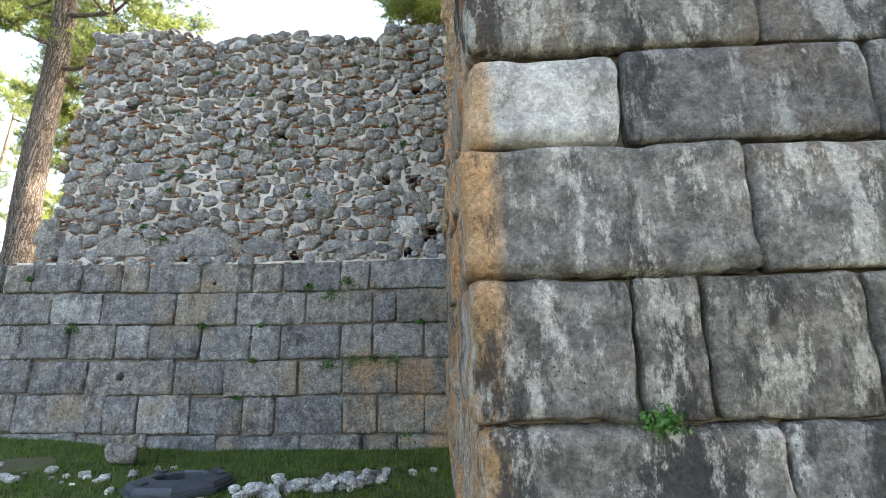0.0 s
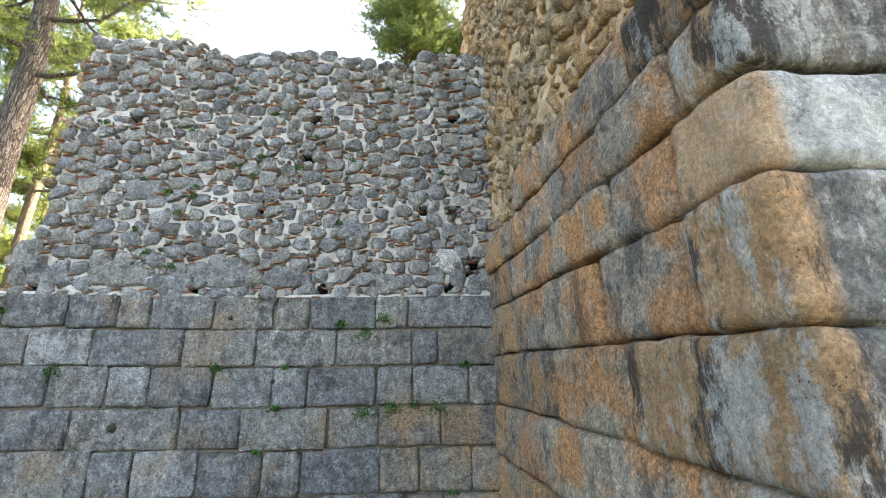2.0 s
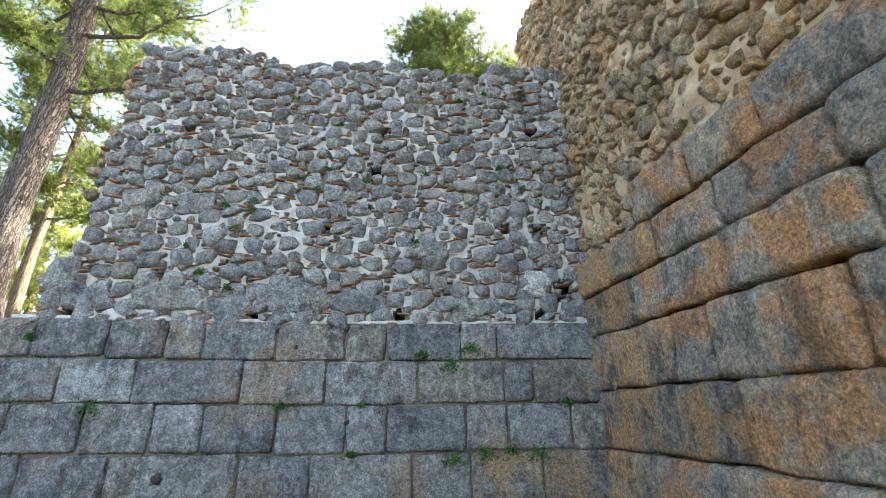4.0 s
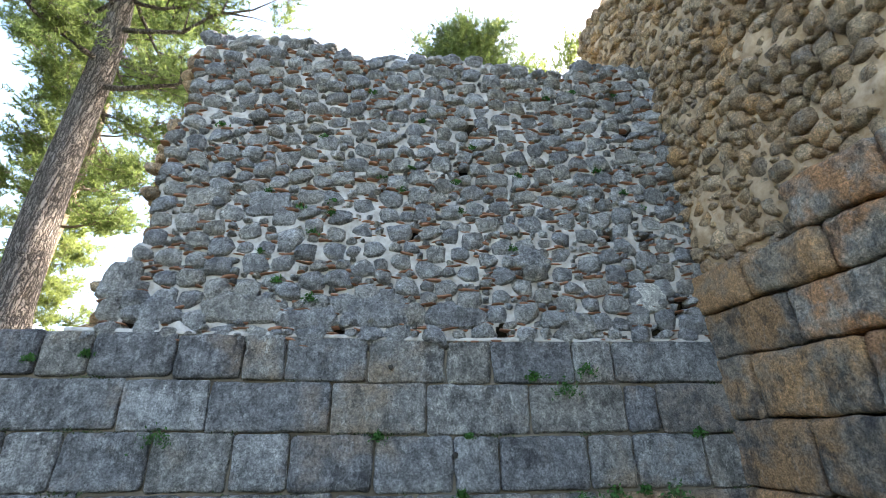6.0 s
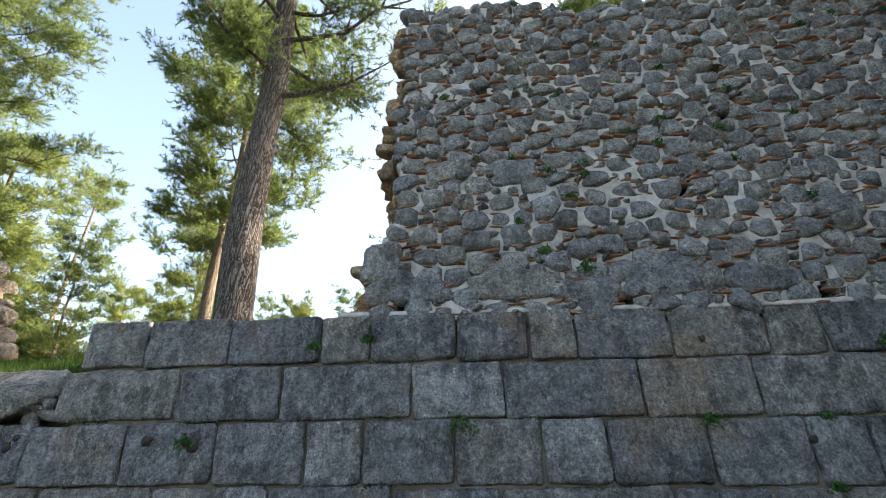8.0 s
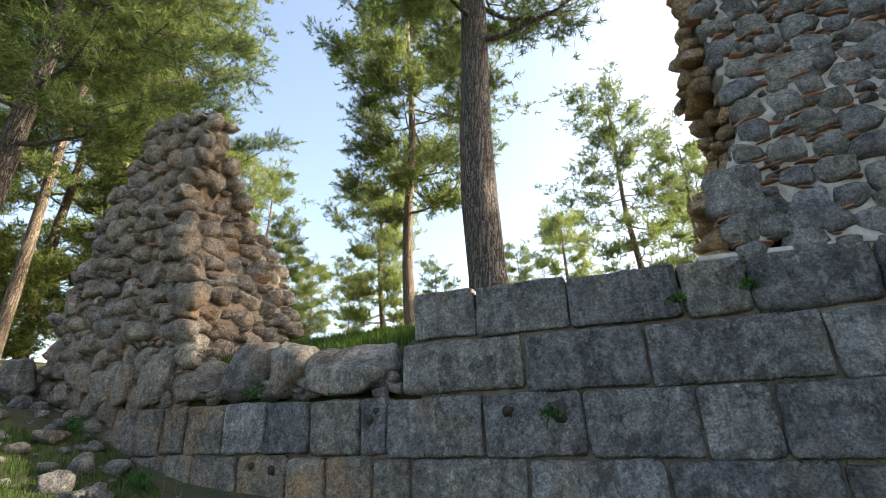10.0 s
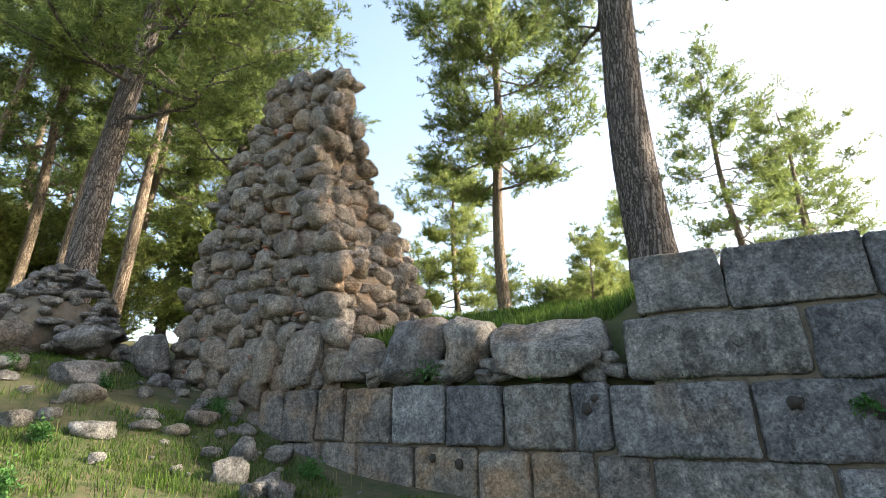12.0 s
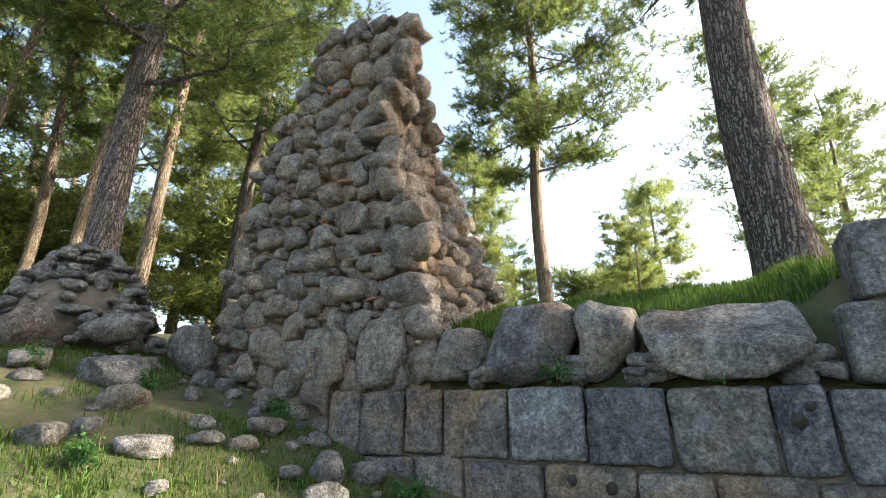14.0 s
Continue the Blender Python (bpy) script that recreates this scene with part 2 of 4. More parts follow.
def rough_block(x0, x1, y0, y1, z0, z1, rnd=0.03, rough=0.012, step=0.09, seed=0.0, fine=0):
    """A dressed but weathered block: a rounded, uneven box, in world coordinates about its own centre."""
    c = np.array([(x0 + x1) / 2, (y0 + y1) / 2, (z0 + z1) / 2])
    h = np.array([(x1 - x0) / 2, (y1 - y0) / 2, (z1 - z0) / 2])
    r = min(rnd, h.min() * 0.6)
    axes = []
    for n in range(3):
        k = max(1, min(14, int(round(2 * (h[n] - r) / step))))
        if n == 1 and not fine:
            k = 1
        mid = np.linspace(-(h[n] - r), h[n] - r, k + 1)
        axes.append(np.r_[-h[n], mid, h[n]])
    nx, ny, nz = (len(a) for a in axes)
    idx, verts, faces = {}, [], []

    def vid(i, j, k):
        key = (i, j, k)
        if key not in idx:
            idx[key] = len(verts)
            verts.append((axes[0][i], axes[1][j], axes[2][k]))
        return idx[key]

    for i in range(nx - 1):
        for k in range(nz - 1):
            faces.append((vid(i, 0, k), vid(i + 1, 0, k), vid(i + 1, 0, k + 1), vid(i, 0, k + 1)))
            faces.append((vid(i, ny - 1, k), vid(i, ny - 1, k + 1), vid(i + 1, ny - 1, k + 1), vid(i + 1, ny - 1, k)))
    for j in range(ny - 1):
        for k in range(nz - 1):
            faces.append((vid(0, j, k), vid(0, j, k + 1), vid(0, j + 1, k + 1), vid(0, j + 1, k)))
            faces.append((vid(nx - 1, j, k), vid(nx - 1, j + 1, k), vid(nx - 1, j + 1, k + 1), vid(nx - 1, j, k + 1)))
        for i in range(nx - 1):
            faces.append((vid(i, j, 0), vid(i, j + 1, 0), vid(i + 1, j + 1, 0), vid(i + 1, j, 0)))
            faces.append((vid(i, j, nz - 1), vid(i + 1, j, nz - 1), vid(i + 1, j + 1, nz - 1), vid(i, j + 1, nz - 1)))
    v = np.array(verts)
    inner = np.clip(v, -(h - r), h - r)
    d = v - inner
    ln = np.linalg.norm(d, axis=1, keepdims=True)
    v = np.where(ln > r, inner + d / np.maximum(ln, 1e-9) * r, v)
    w = v + c
    for n in range(3):
        v[:, n] += rough * (0.7 * bumps(w, 5.0, seed + 7 * n) + 0.6 * bumps(w, 17.0, seed + 3 * n))
    return v, faces, c


def add_block(parent, box, mat, name="block", label="", **kw):
    v, f, c = rough_block(*box, **kw)
    off = Vector(c) - parent.location
    return under(name, mesh_of(name, v, f, mat), parent, label, Matrix.Translation(off))


def ico(sub):
    bm = bmesh.new()
    bmesh.ops.create_icosphere(bm, subdivisions=sub, radius=1.0)
    v = np.array([x.co[:] for x in bm.verts])
    f = [tuple(x.index for x in p.verts) for p in bm.faces]
    bm.free()
    return v, f


ICO_V, ICO_F = ico(2)
ICO3_V, ICO3_F = ico(3)


def stone_shape(seed, boxy=0.62, lump=0.2, fine=False, cuts=7):
    """A broken stone: a lumpy ball with flat faces cut off it."""
    v = (ICO3_V if fine else ICO_V).copy()
    v = np.sign(v) * np.abs(v) ** boxy
    v /= np.abs(v).max(0)
    v *= (1 + lump * bumps(v, 1.6, seed) + (0.5 * lump * bumps(v, 4.1, seed + 5)))[:, None]
    q = np.random.RandomState(int(abs(seed) * 100) % 100000)
    for _ in range(cuts):
        n = q.normal(size=3)
        n /= np.linalg.norm(n)
        over = np.clip(v @ n - q.uniform(0.62, 0.95), 0, None)
        v = v - over[:, None] * n * 0.9
    v += 0.05 * np.stack([bumps(v, 7, seed + k) for k in (1, 4, 8)], 1)
    return v / np.abs(v).max(0)


def slab_shape(seed, n=14):
    """The face of a stone set in a wall: an irregular rounded outline, bevelled, with a nearly flat uneven front."""
    q = np.random.RandomState(seed)
    t = np.arange(n) * 2 * np.pi / n + q.uniform(-0.12, 0.12, n)
    e = q.uniform(0.42, 0.85)
    lump = 1 + 0.09 * np.sin(2 * t + q.uniform(0, 6)) + 0.08 * np.sin(3 * t + q.uniform(0, 6)) + q.uniform(-0.07, 0.07, n)
    x, z = np.sign(np.cos(t)) * np.abs(np.cos(t)) ** e * lump, np.sign(np.sin(t)) * np.abs(np.sin(t)) ** e * lump
    v = []
    for s, y, j in ((1.0, 1.0, 0.0), (1.02, -0.1, 0.1), (0.9, -0.72, 0.12), (0.58, -0.95, 0.16), (0.25, -1.0, 0.16)):
        v.append(np.stack([x * s, y + q.uniform(-j, j, n), z * s], 1))
    v.append(np.array([[0, -1.0, 0]]))
    v = np.concatenate(v)
    for _ in range(5):
        w = q.normal(size=3) * (0.55, 0.25, 0.55) + np.array([0, -0.6, 0])
        w /= np.linalg.norm(w)
        over = np.clip(v @ w - q.uniform(0.72, 0.98), 0, None)
        v = v - over[:, None] * w * 0.85
    return v


SLAB_F = [(r * 14 + k, r * 14 + (k + 1) % 14, (r + 1) * 14 + (k + 1) % 14, (r + 1) * 14 + k) for r in range(4) for k in range(14)] + [(56 + k, 56 + (k + 1) % 14, 70) for k in range(14)]
# shapes 0 to 23 are set in walls; from 24 on they are free stones
SHAPES = [slab_shape(60 + k) for k in range(24)] + [stone_shape(3.7 * k, 0.6 + 0.05 * (k % 5), 0.16 + 0.03 * (k % 4)) for k in range(16)]


def faces_of(k):
    return SLAB_F if k < 24 else ICO_F


def stones_mesh(name, items, mat):
    """Many stones as one mesh: rows of centre, half sizes, turn about the wall's normal (y axis) and z, shape number."""
    vs, fs, n = [], [], 0
    for c, h, a, b, k in items:
        v = SHAPES[k] * np.array(h)
        ca, sa, cb, sb = math.cos(a), math.sin(a), math.cos(b), math.sin(b)
        x, z = v[:, 0] * ca - v[:, 2] * sa, v[:, 0] * sa + v[:, 2] * ca
        x, y = x * cb - v[:, 1] * sb, x * sb + v[:, 1] * cb
        vs.append(np.stack([x, y, z], 1) + np.array(c))
        fs += [tuple(i + n for i in f) for f in faces_of(k)]
        n += len(v)
    return mesh_of(name, np.concatenate(vs), fs, mat)


STONE_MESHES = {}


def stone_part(parent, item, mat, name="stone", label=""):
    c, h, a, b, k = item
    key = (mat.name, k)
    if key not in STONE_MESHES:
        STONE_MESHES[key] = mesh_of("stone", SHAPES[k], faces_of(k), mat)
    m = Matrix.Translation(Vector(c) - parent.location) @ Matrix.Rotation(b, 4, "Z") @ Matrix.Rotation(-a, 4, "Y") @ Matrix.Diagonal((*h, 1))
    return under(name, STONE_MESHES[key], parent, label, m)


def sheet(name, u, v, inside, place, depth, mat, relief=0.03, holes=(), seed=0.0):
    """The mortared core of a rubble wall: a rough front, a back at depth, and closed edges. place maps (u, v, d) to the world."""
    U, V = np.meshgrid(u, v, indexing="ij")
    P = place(U, V, np.zeros_like(U))
    D = relief * (bumps(P, 3.0, seed) + 0.7 * bumps(P, 11.0, seed + 2))
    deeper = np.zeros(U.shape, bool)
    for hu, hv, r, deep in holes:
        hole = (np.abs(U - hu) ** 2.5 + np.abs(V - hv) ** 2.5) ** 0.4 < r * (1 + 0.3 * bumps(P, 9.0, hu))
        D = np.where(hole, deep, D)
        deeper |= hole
    front, back = place(U, V, D), place(U, V, np.full_like(U, depth))
    nu, nv = U.shape
    verts = np.concatenate([front.reshape(-1, 3), back.reshape(-1, 3)])
    uc, vc = (U[1:, 1:] + U[:-1, :-1]) / 2, (V[1:, 1:] + V[:-1, :-1]) / 2
    ok = inside(uc, vc)
    faces = []
    nn = nu * nv
    pad = np.zeros((nu + 1, nv + 1), bool)
    pad[1:-1, 1:-1] = ok
    for i in range(nu - 1):
        for j in range(nv - 1):
            if not ok[i, j]:
                continue
            a, b, c, d = i * nv + j, (i + 1) * nv + j, (i + 1) * nv + j + 1, i * nv + j + 1
            faces.append((a, b, c, d))
            faces.append((nn + a, nn + d, nn + c, nn + b))
            if not pad[i, j + 1]:
                faces.append((a, d, nn + d, nn + a))
            if not pad[i + 2, j + 1]:
                faces.append((b, nn + b, nn + c, c))
            if not pad[i + 1, j]:
                faces.append((a, nn + a, nn + b, b))
            if not pad[i + 1, j + 2]:
                faces.append((d, c, nn + c, nn + d))
    me = mesh_of(name, verts, faces, mat)
    # faces in the holes take a near-black colour that paints their shade
    me.materials.append(M_HOLE_SHADE)
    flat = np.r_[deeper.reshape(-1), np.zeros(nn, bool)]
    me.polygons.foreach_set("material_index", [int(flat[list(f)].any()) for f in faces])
    return me


def rubble_pack(rng, u0, u1, v0, v1, inside, small, large, holes=(), long=1.3, share=0.8, tries=40):
    """Fieldstones of mixed sizes packed close, the large ones first: rows of (u, v, half width, half height)."""
    area = (u1 - u0) * (v1 - v0)
    sizes, used = [], 0.0
    while used < share * area:
        r = small + (large - small) * rng.random() ** 1.7
        sizes.append(r)
        used += 4.0 * r * r * long
    sizes.sort(reverse=True)
    got = np.zeros((len(sizes), 3))
    n = 0
    for r in sizes:
        for _ in range(tries):
            cu, cv = rng.uniform(u0, u1), rng.uniform(v0, v1)
            if not inside(np.array(cu), np.array(cv)):
                continue
            if any(abs(cu - a) < r * long + h * 0.3 and abs(cv - b) < r + h * 0.3 for a, b, h, _ in holes):
                continue
            du, dv = np.abs(got[:n, 0] - cu) / long, np.abs(got[:n, 1] - cv)
            if n and ((du ** 2.6 + dv ** 2.6) ** (1 / 2.6) < (r + got[:n, 2]) * 0.93).any():
                continue
            got[n] = cu, cv, r
            n += 1
            break
    return [(float(a), float(b), float(r) * long * rng.uniform(0.92, 1.08), float(r) * rng.uniform(0.92, 1.06)) for a, b, r in got[:n]]


# ---- ground: one sheet, the yard in front of the walls and the terrace behind them ----
def smooth(a, b, v):
    t = np.clip((v - a) / (b - a), 0, 1)
    return t * t * (3 - 2 * t)


def ground_z(x, y):
    x, y = np.asarray(x, float), np.asarray(y, float)
    low = np.interp(x, [-60, -22, -17, -15.6, -13.6, -13, -12.2, -11, -9, -7.2, -5.6, -3.5, 10], [5.5, 3.8, 3.0, 2.72, 2.0, 1.75, 1.55, 1.42, 1.0, 0.6, 0.53, 0.38, 0.42])
    slope = np.interp(x, [-20, -13.3, -10, -7, -3.5, 5], [0.05, 0.06, 0.17, 0.1, 0.06, 0.06])
    yard = low - slope * np.clip(7.2 - y, 0, 9)
    terrace = np.interp(x, [-60, -22, -16, -13, -12, -9.8, -9.5, 10], [5.6, 3.7, 2.85, 2.72, 2.75, 2.8, 3.0, 3.05]) + 0.75 * (1 - np.exp(-np.clip(y - 7.6, 0, 90) / 1.6)) * np.interp(x, [-20, -13, -9.6, -9.4], [0.5, 1.0, 1.0, 0.35]) + 0.012 * np.clip(y - 10, 0, 60) + 0.05 * np.clip(y - 30, 0, 60)
    hill = 0.09 * np.clip(-x - 24, 0, 60)
    wide = np.interp(x, [-17.5, -15.4], [2.2, 0.2])
    t = smooth(0, 1, (y - 7.35) / wide)
    p = np.stack([x, y, 0 * x], -1)
    return yard * (1 - t) + terrace * t + hill + 0.03 * bumps(p, 1.1) + 0.012 * bumps(p, 4.0, 2)


gx = np.r_[-400, -200, -100, -60, np.arange(-40, -20, 2.0), np.arange(-20, 1.0, 0.2), np.arange(1, 10, 1.0), 14, 30, 60, 120, 250, 400]
gy = np.r_[-300, -120, -50, -25, -12, np.arange(-6, 2, 1.0), np.arange(2, 7.2, 0.2), np.arange(7.2, 7.8, 0.1), np.arange(7.8, 12, 0.25), np.arange(12, 40, 2.0), 50, 80, 150, 300, 600]
GX, GY = np.meshgrid(gx, gy, indexing="ij")
gv = np.stack([GX, GY, ground_z(np.clip(GX, -60, 20), np.clip(GY, -8, 80))], -1).reshape(-1, 3)
ny_ = len(gy)
gf = [(i * ny_ + j, (i + 1) * ny_ + j, (i + 1) * ny_ + j + 1, i * ny_ + j + 1) for i in range(len(gx) - 1) for j in range(ny_ - 1)]
ground = tagged(new("ground", mesh_of("ground", gv, gf, M_SOIL)), "uneven grassy ground rising towards the ruined tower", "ground", kind="structure")

# ---- coursed ashlar wall along x (wall_back) ----
FACE = 7.25
rng = random.Random(11)
wall_back = empty("wall_back", (-5, FACE, 0), "grey ashlar retaining wall of large weathered limestone blocks", "wall", "structure")


def rise(x):
    return 0.022 * min(max(-x - 3, 0), 9)


COURSES = [  # bottom, top, joints
    (0.05, 0.56, [-9.0, -8.0, -7.1, -6.35, -5.51, -4.46, -3.45, -2.22, -1.32, -0.84, 0.1]),
    (0.56, 1.10, [-12.4, -11.9, -11.45, -11.13, -10.48, -9.4, -8.6, -7.5, -6.58, -5.19, -4.69, -3.9, -3.11, -2.63, -1.63, -1.13, -0.45, 0.1]),
    (1.10, 1.61, [-13.33, -12.99, -12.62, -12.18, -11.56, -10.94, -10.48, -9.98, -9.6, -8.53, -7.5, -6.44, -5.55, -4.2, -3.43, -2.32, -1.66, -0.84, 0.1]),
    (1.61, 2.13, [-13.52, -13.16, -12.72, -12.36, -11.8, -11.23, -10.69, -10.12, -9.82, -8.89, -8.04, -7.22, -6.71, -5.92, -5.18, -4.64, -3.84, -3.06, -2.61, -1.7, -1.22, -0.45, 0.1]),
    (2.13, 2.63, [-9.68, -8.49, -7.5, -6.29, -5.47, -4.29, -3.33, -2.25, -1.22, -0.86, 0.1]),
    (2.63, 3.10, [-9.55, -8.91, -8.06, -7.17, -6.68, -5.87, -5.2, -4.78, -3.94, -3.12, -2.63, -1.73, -1.28, 0.1]),
]
for n, (z0, z1, js) in enumerate(COURSES):
    for a, b in zip(js[:-1], js[1:]):
        dz = rise((a + b) / 2)
        proud = rng.uniform(-0.02, 0.015) - (0.05 if n == 0 else 0)
        add_block(wall_back, (a + 0.008, b - 0.008, FACE + proud, FACE + 0.42, z0 + dz + 0.006 + rng.uniform(-0.006, 0.008), z1 + dz - 0.006 + rng.uniform(-0.012, 0.006)), M_ASHLAR_BROWN if (n == 2 and -10.0 < a < -9.9) or (n < 3 and a > -1.7) or (n == 4 and a > -0.9) or (n in (1, 2) and a < -10.4) or (n == 3 and a < -12.3) else M_ASHLAR, rnd=rng.uniform(0.028, 0.05), rough=0.016, step=0.07, seed=rng.uniform(0, 50))
core = [(-9.5, 0.3, 3.0), (-13.5, -9.5, 2.05)]
for a, b, top in core:
    v, f, c = rough_block(a, b, FACE + 0.06, FACE + 0.62, -0.4, top, step=0.4)
    under("core", mesh_of("core", v, f, M_EARTH), wall_back, "dark earth packed behind the blocks", Matrix.Translation(Vector(c) - wall_back.location))
# mortar bed on the ledge
v, f, c = rough_block(-7.0, 0.05, FACE + 0.01, FACE + 0.3, 3.085, 3.135, rnd=0.015, rough=0.012, step=0.12)
v[:, 2] += np.array([rise(x + c[0]) for x in v[:, 0]])
under("mortar_bed", mesh_of("mortar_bed", v, f, M_MORTAR), wall_back, "pale lime mortar spread along the ledge", Matrix.Translation(Vector(c) - wall_back.location))

# ---- mortared rubble wall standing on it ----
wall_upper = empty("wall_upper", (-3.2, FACE + 0.03, 3.1), "tall mortared rubble wall with red tile chips and putlog holes", "wall", "structure")
HOLES = [(-5.48, 5.92, 0.07, 0.5), (-2.73, 5.96, 0.08, 0.5), (-0.53, 6.03, 0.085, 0.5), (-2.82, 5.28, 0.085, 0.4), (-3.46, 4.39, 0.08, 0.5), (-1.06, 4.39, 0.07, 0.5), (-0.59, 4.38, 0.08, 0.5), (-4.27, 3.20, 0.07, 0.5), (-2.47, 3.18, 0.07, 0.5), (-6.41, 3.22, 0.07, 0.5), (-0.68, 3.2, 0.07, 0.5), (-0.33, 3.55, 0.14, 0.3)]


def upper_left(z):
    return np.interp(z, [3.1, 3.3, 3.66, 4.08, 4.45, 5.08, 5.79, 6.17, 7.1, 7.5], [-6.85, -6.65, -6.76, -6.58, -6.4, -6.53, -6.49, -6.32, -6.45, -6.3])


def upper_top(x):
    return np.interp(x, [-6.4, -6.3, -5, -4.15, -3.75, -2.94, -2.03, -1.7, -1.28, -0.98, -0.08], [7.17, 7.42, 7.5, 7.13, 7.21, 7.3, 7.19, 7.08, 7.02, 7.33, 7.27])


def in_upper(x, z):
    return (x > upper_left(z) + 0.03) & (z < upper_top(x) - 0.06) & (x < 0.3)


def place_upper(u, v, d):
    return np.stack([u, FACE + 0.045 + d, v], -1)


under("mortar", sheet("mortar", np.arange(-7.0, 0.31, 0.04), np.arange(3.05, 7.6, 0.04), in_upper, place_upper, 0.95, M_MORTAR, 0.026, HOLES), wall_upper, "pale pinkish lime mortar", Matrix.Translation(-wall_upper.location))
rows = rubble_pack(rng, -6.95, 0.1, 3.14, 7.48, in_upper, 0.026, 0.125, HOLES, 1.25, 1.75, 70)
parts, mass, ends = [], [], []
for k, (u, v, w, h) in enumerate(rows):
    item = ((u, FACE + 0.055 + rng.uniform(-0.012, 0.018), v), (w * 1.0, rng.uniform(0.065, 0.095), h * 1.01), rng.uniform(-0.2, 0.2), rng.uniform(-0.1, 0.1), rng.randrange(24))
    (parts if v < 4.75 and len(parts) < 300 else mass).append(item)
# broken left end and the uneven top
for z in np.arange(3.2, 7.3, 0.17):
    for y in np.arange(0.2, 0.95, 0.22):
        ends.append(((float(upper_left(z)) + rng.uniform(-0.14, 0.08), FACE + y + rng.uniform(-0.06, 0.06), float(z)), (rng.uniform(0.08, 0.16), rng.uniform(0.09, 0.15), rng.uniform(0.06, 0.1)), rng.uniform(-0.3, 0.3), rng.uniform(0, 3), 24 + rng.randrange(16)))
for x in np.arange(-6.3, 0.0, 0.2):
    for y in (0.14, 0.4, 0.7):
        mass.append(((float(x) + rng.uniform(-0.05, 0.05), FACE + y, float(upper_top(x)) - 0.03 + rng.uniform(-0.05, 0.05)), (rng.uniform(0.09, 0.15), 0.14, rng.uniform(0.07, 0.11)), rng.uniform(-0.2, 0.2), rng.uniform(0, 3), 24 + rng.randrange(16)))
for it in parts:
    stone_part(wall_upper, it, M_RUBBLE)
for x, z, w, hh, mat, lab in ((-5.3, 3.46, 0.42, 0.19, M_RUBBLE, ""), (-3.85, 3.42, 0.4, 0.2, M_RUBBLE, ""), (-3.0, 3.38, 0.36, 0.15, M_RUBBLE, ""), (-4.6, 3.33, 0.28, 0.15, M_RUBBLE, ""), (-0.72, 3.62, 0.23, 0.19, M_ASHLAR_PALE, "squared pale limestone block"), (-0.2, 3.28, 0.2, 0.13, M_RUBBLE, ""), (-6.62, 3.72, 0.2, 0.23, M_RUBBLE, ""), (-6.2, 3.4, 0.3, 0.15, M_RUBBLE, ""), (-1.6, 3.3, 0.25, 0.14, M_RUBBLE, ""), (-2.1, 4.1, 0.24, 0.17, M_RUBBLE, ""), (-5.2, 4.75, 0.3, 0.17, M_RUBBLE, ""), (-5.9, 4.8, 0.25, 0.17, M_RUBBLE, "")):
    stone_part(wall_upper, ((x, FACE + 0.045, z), (w, 0.075, hh), rng.uniform(-0.04, 0.04), 0.0, rng.randrange(24)), mat, "large_stone", lab)
under("broken_end", stones_mesh("broken_end", ends, M_RUBBLE_WARM_J), wall_upper, "ochre stones of the broken wall end", Matrix.Translation(-wall_upper.location))
under("rubble", stones_mesh("rubble", mass, M_RUBBLE_J), wall_upper, "grey fieldstones set in mortar", Matrix.Translation(-wall_upper.location), "stuff")
# tile chips in the joints
chips = []
for u, v, w, h in rows:
    for _ in range(rng.choice((0, 1, 1, 2))):
        chips.append(((u + rng.uniform(-w, w), FACE + 0.05 + rng.uniform(-0.012, 0.012), v - h - rng.uniform(-0.005, 0.015)), (rng.uniform(0.035, 0.1), 0.05, rng.uniform(0.008, 0.017)), rng.uniform(-0.25, 0.25), 0, rng.randrange(24)))
under("tile_rubble", stones_mesh("tile_rubble", chips, M_BRICK), wall_upper, "thin red tile chips in the joints", Matrix.Translation(-wall_upper.location), "stuff")

# ---- return wall: ashlar below, ochre rubble above ----
RX, RY = -0.12, 2.2
wall_return = empty("wall_return", (RX, RY, 0), "ochre-stained ashlar return wall with a bulging lichened corner", "wall", "structure")
LEVELS = [-0.1, 0.55, 1.20, 1.82, 2.45, 2.97, 3.45, 3.95]
FRONT = [[0.95, 2.0, 3.2], [1.13, 2.0, 3.2], [0.57, 0.87, 1.56, 2.6], [1.16, 2.1, 3.1], [0.63, 1.8, 2.8], [1.35, 2.3, 3.2], [0.7, 1.6, 2.9]]
SIDE = [[3.1, 4.3, 5.4, 6.5], [3.05, 4.09, 5.25, 6.4], [3.58, 5.0, 6.35], [2.78, 3.9, 5.1, 5.62, 6.8], [2.82, 3.58, 4.76, 6.15], [2.72, 3.63, 4.7, 5.6, 6.52], [3.1, 4.1, 4.95]]


def tilt(y):
    return 0.085 * (y - RY)


def skew(y):
    """The return wall is not quite square to the back wall."""
    return 0.07 * (FACE - y)


def tilted_block(parent, box, mat, **kw):
    v, f, c = rough_block(*box, fine=1, **kw)
    v[:, 2] += np.array([tilt(max(y + c[1], RY)) for y in v[:, 1]])
    v[:, 0] += skew(v[:, 1] + c[1])
    return under("block", mesh_of("block", v, f, mat), parent, "", Matrix.Translation(Vector(c) - parent.location))


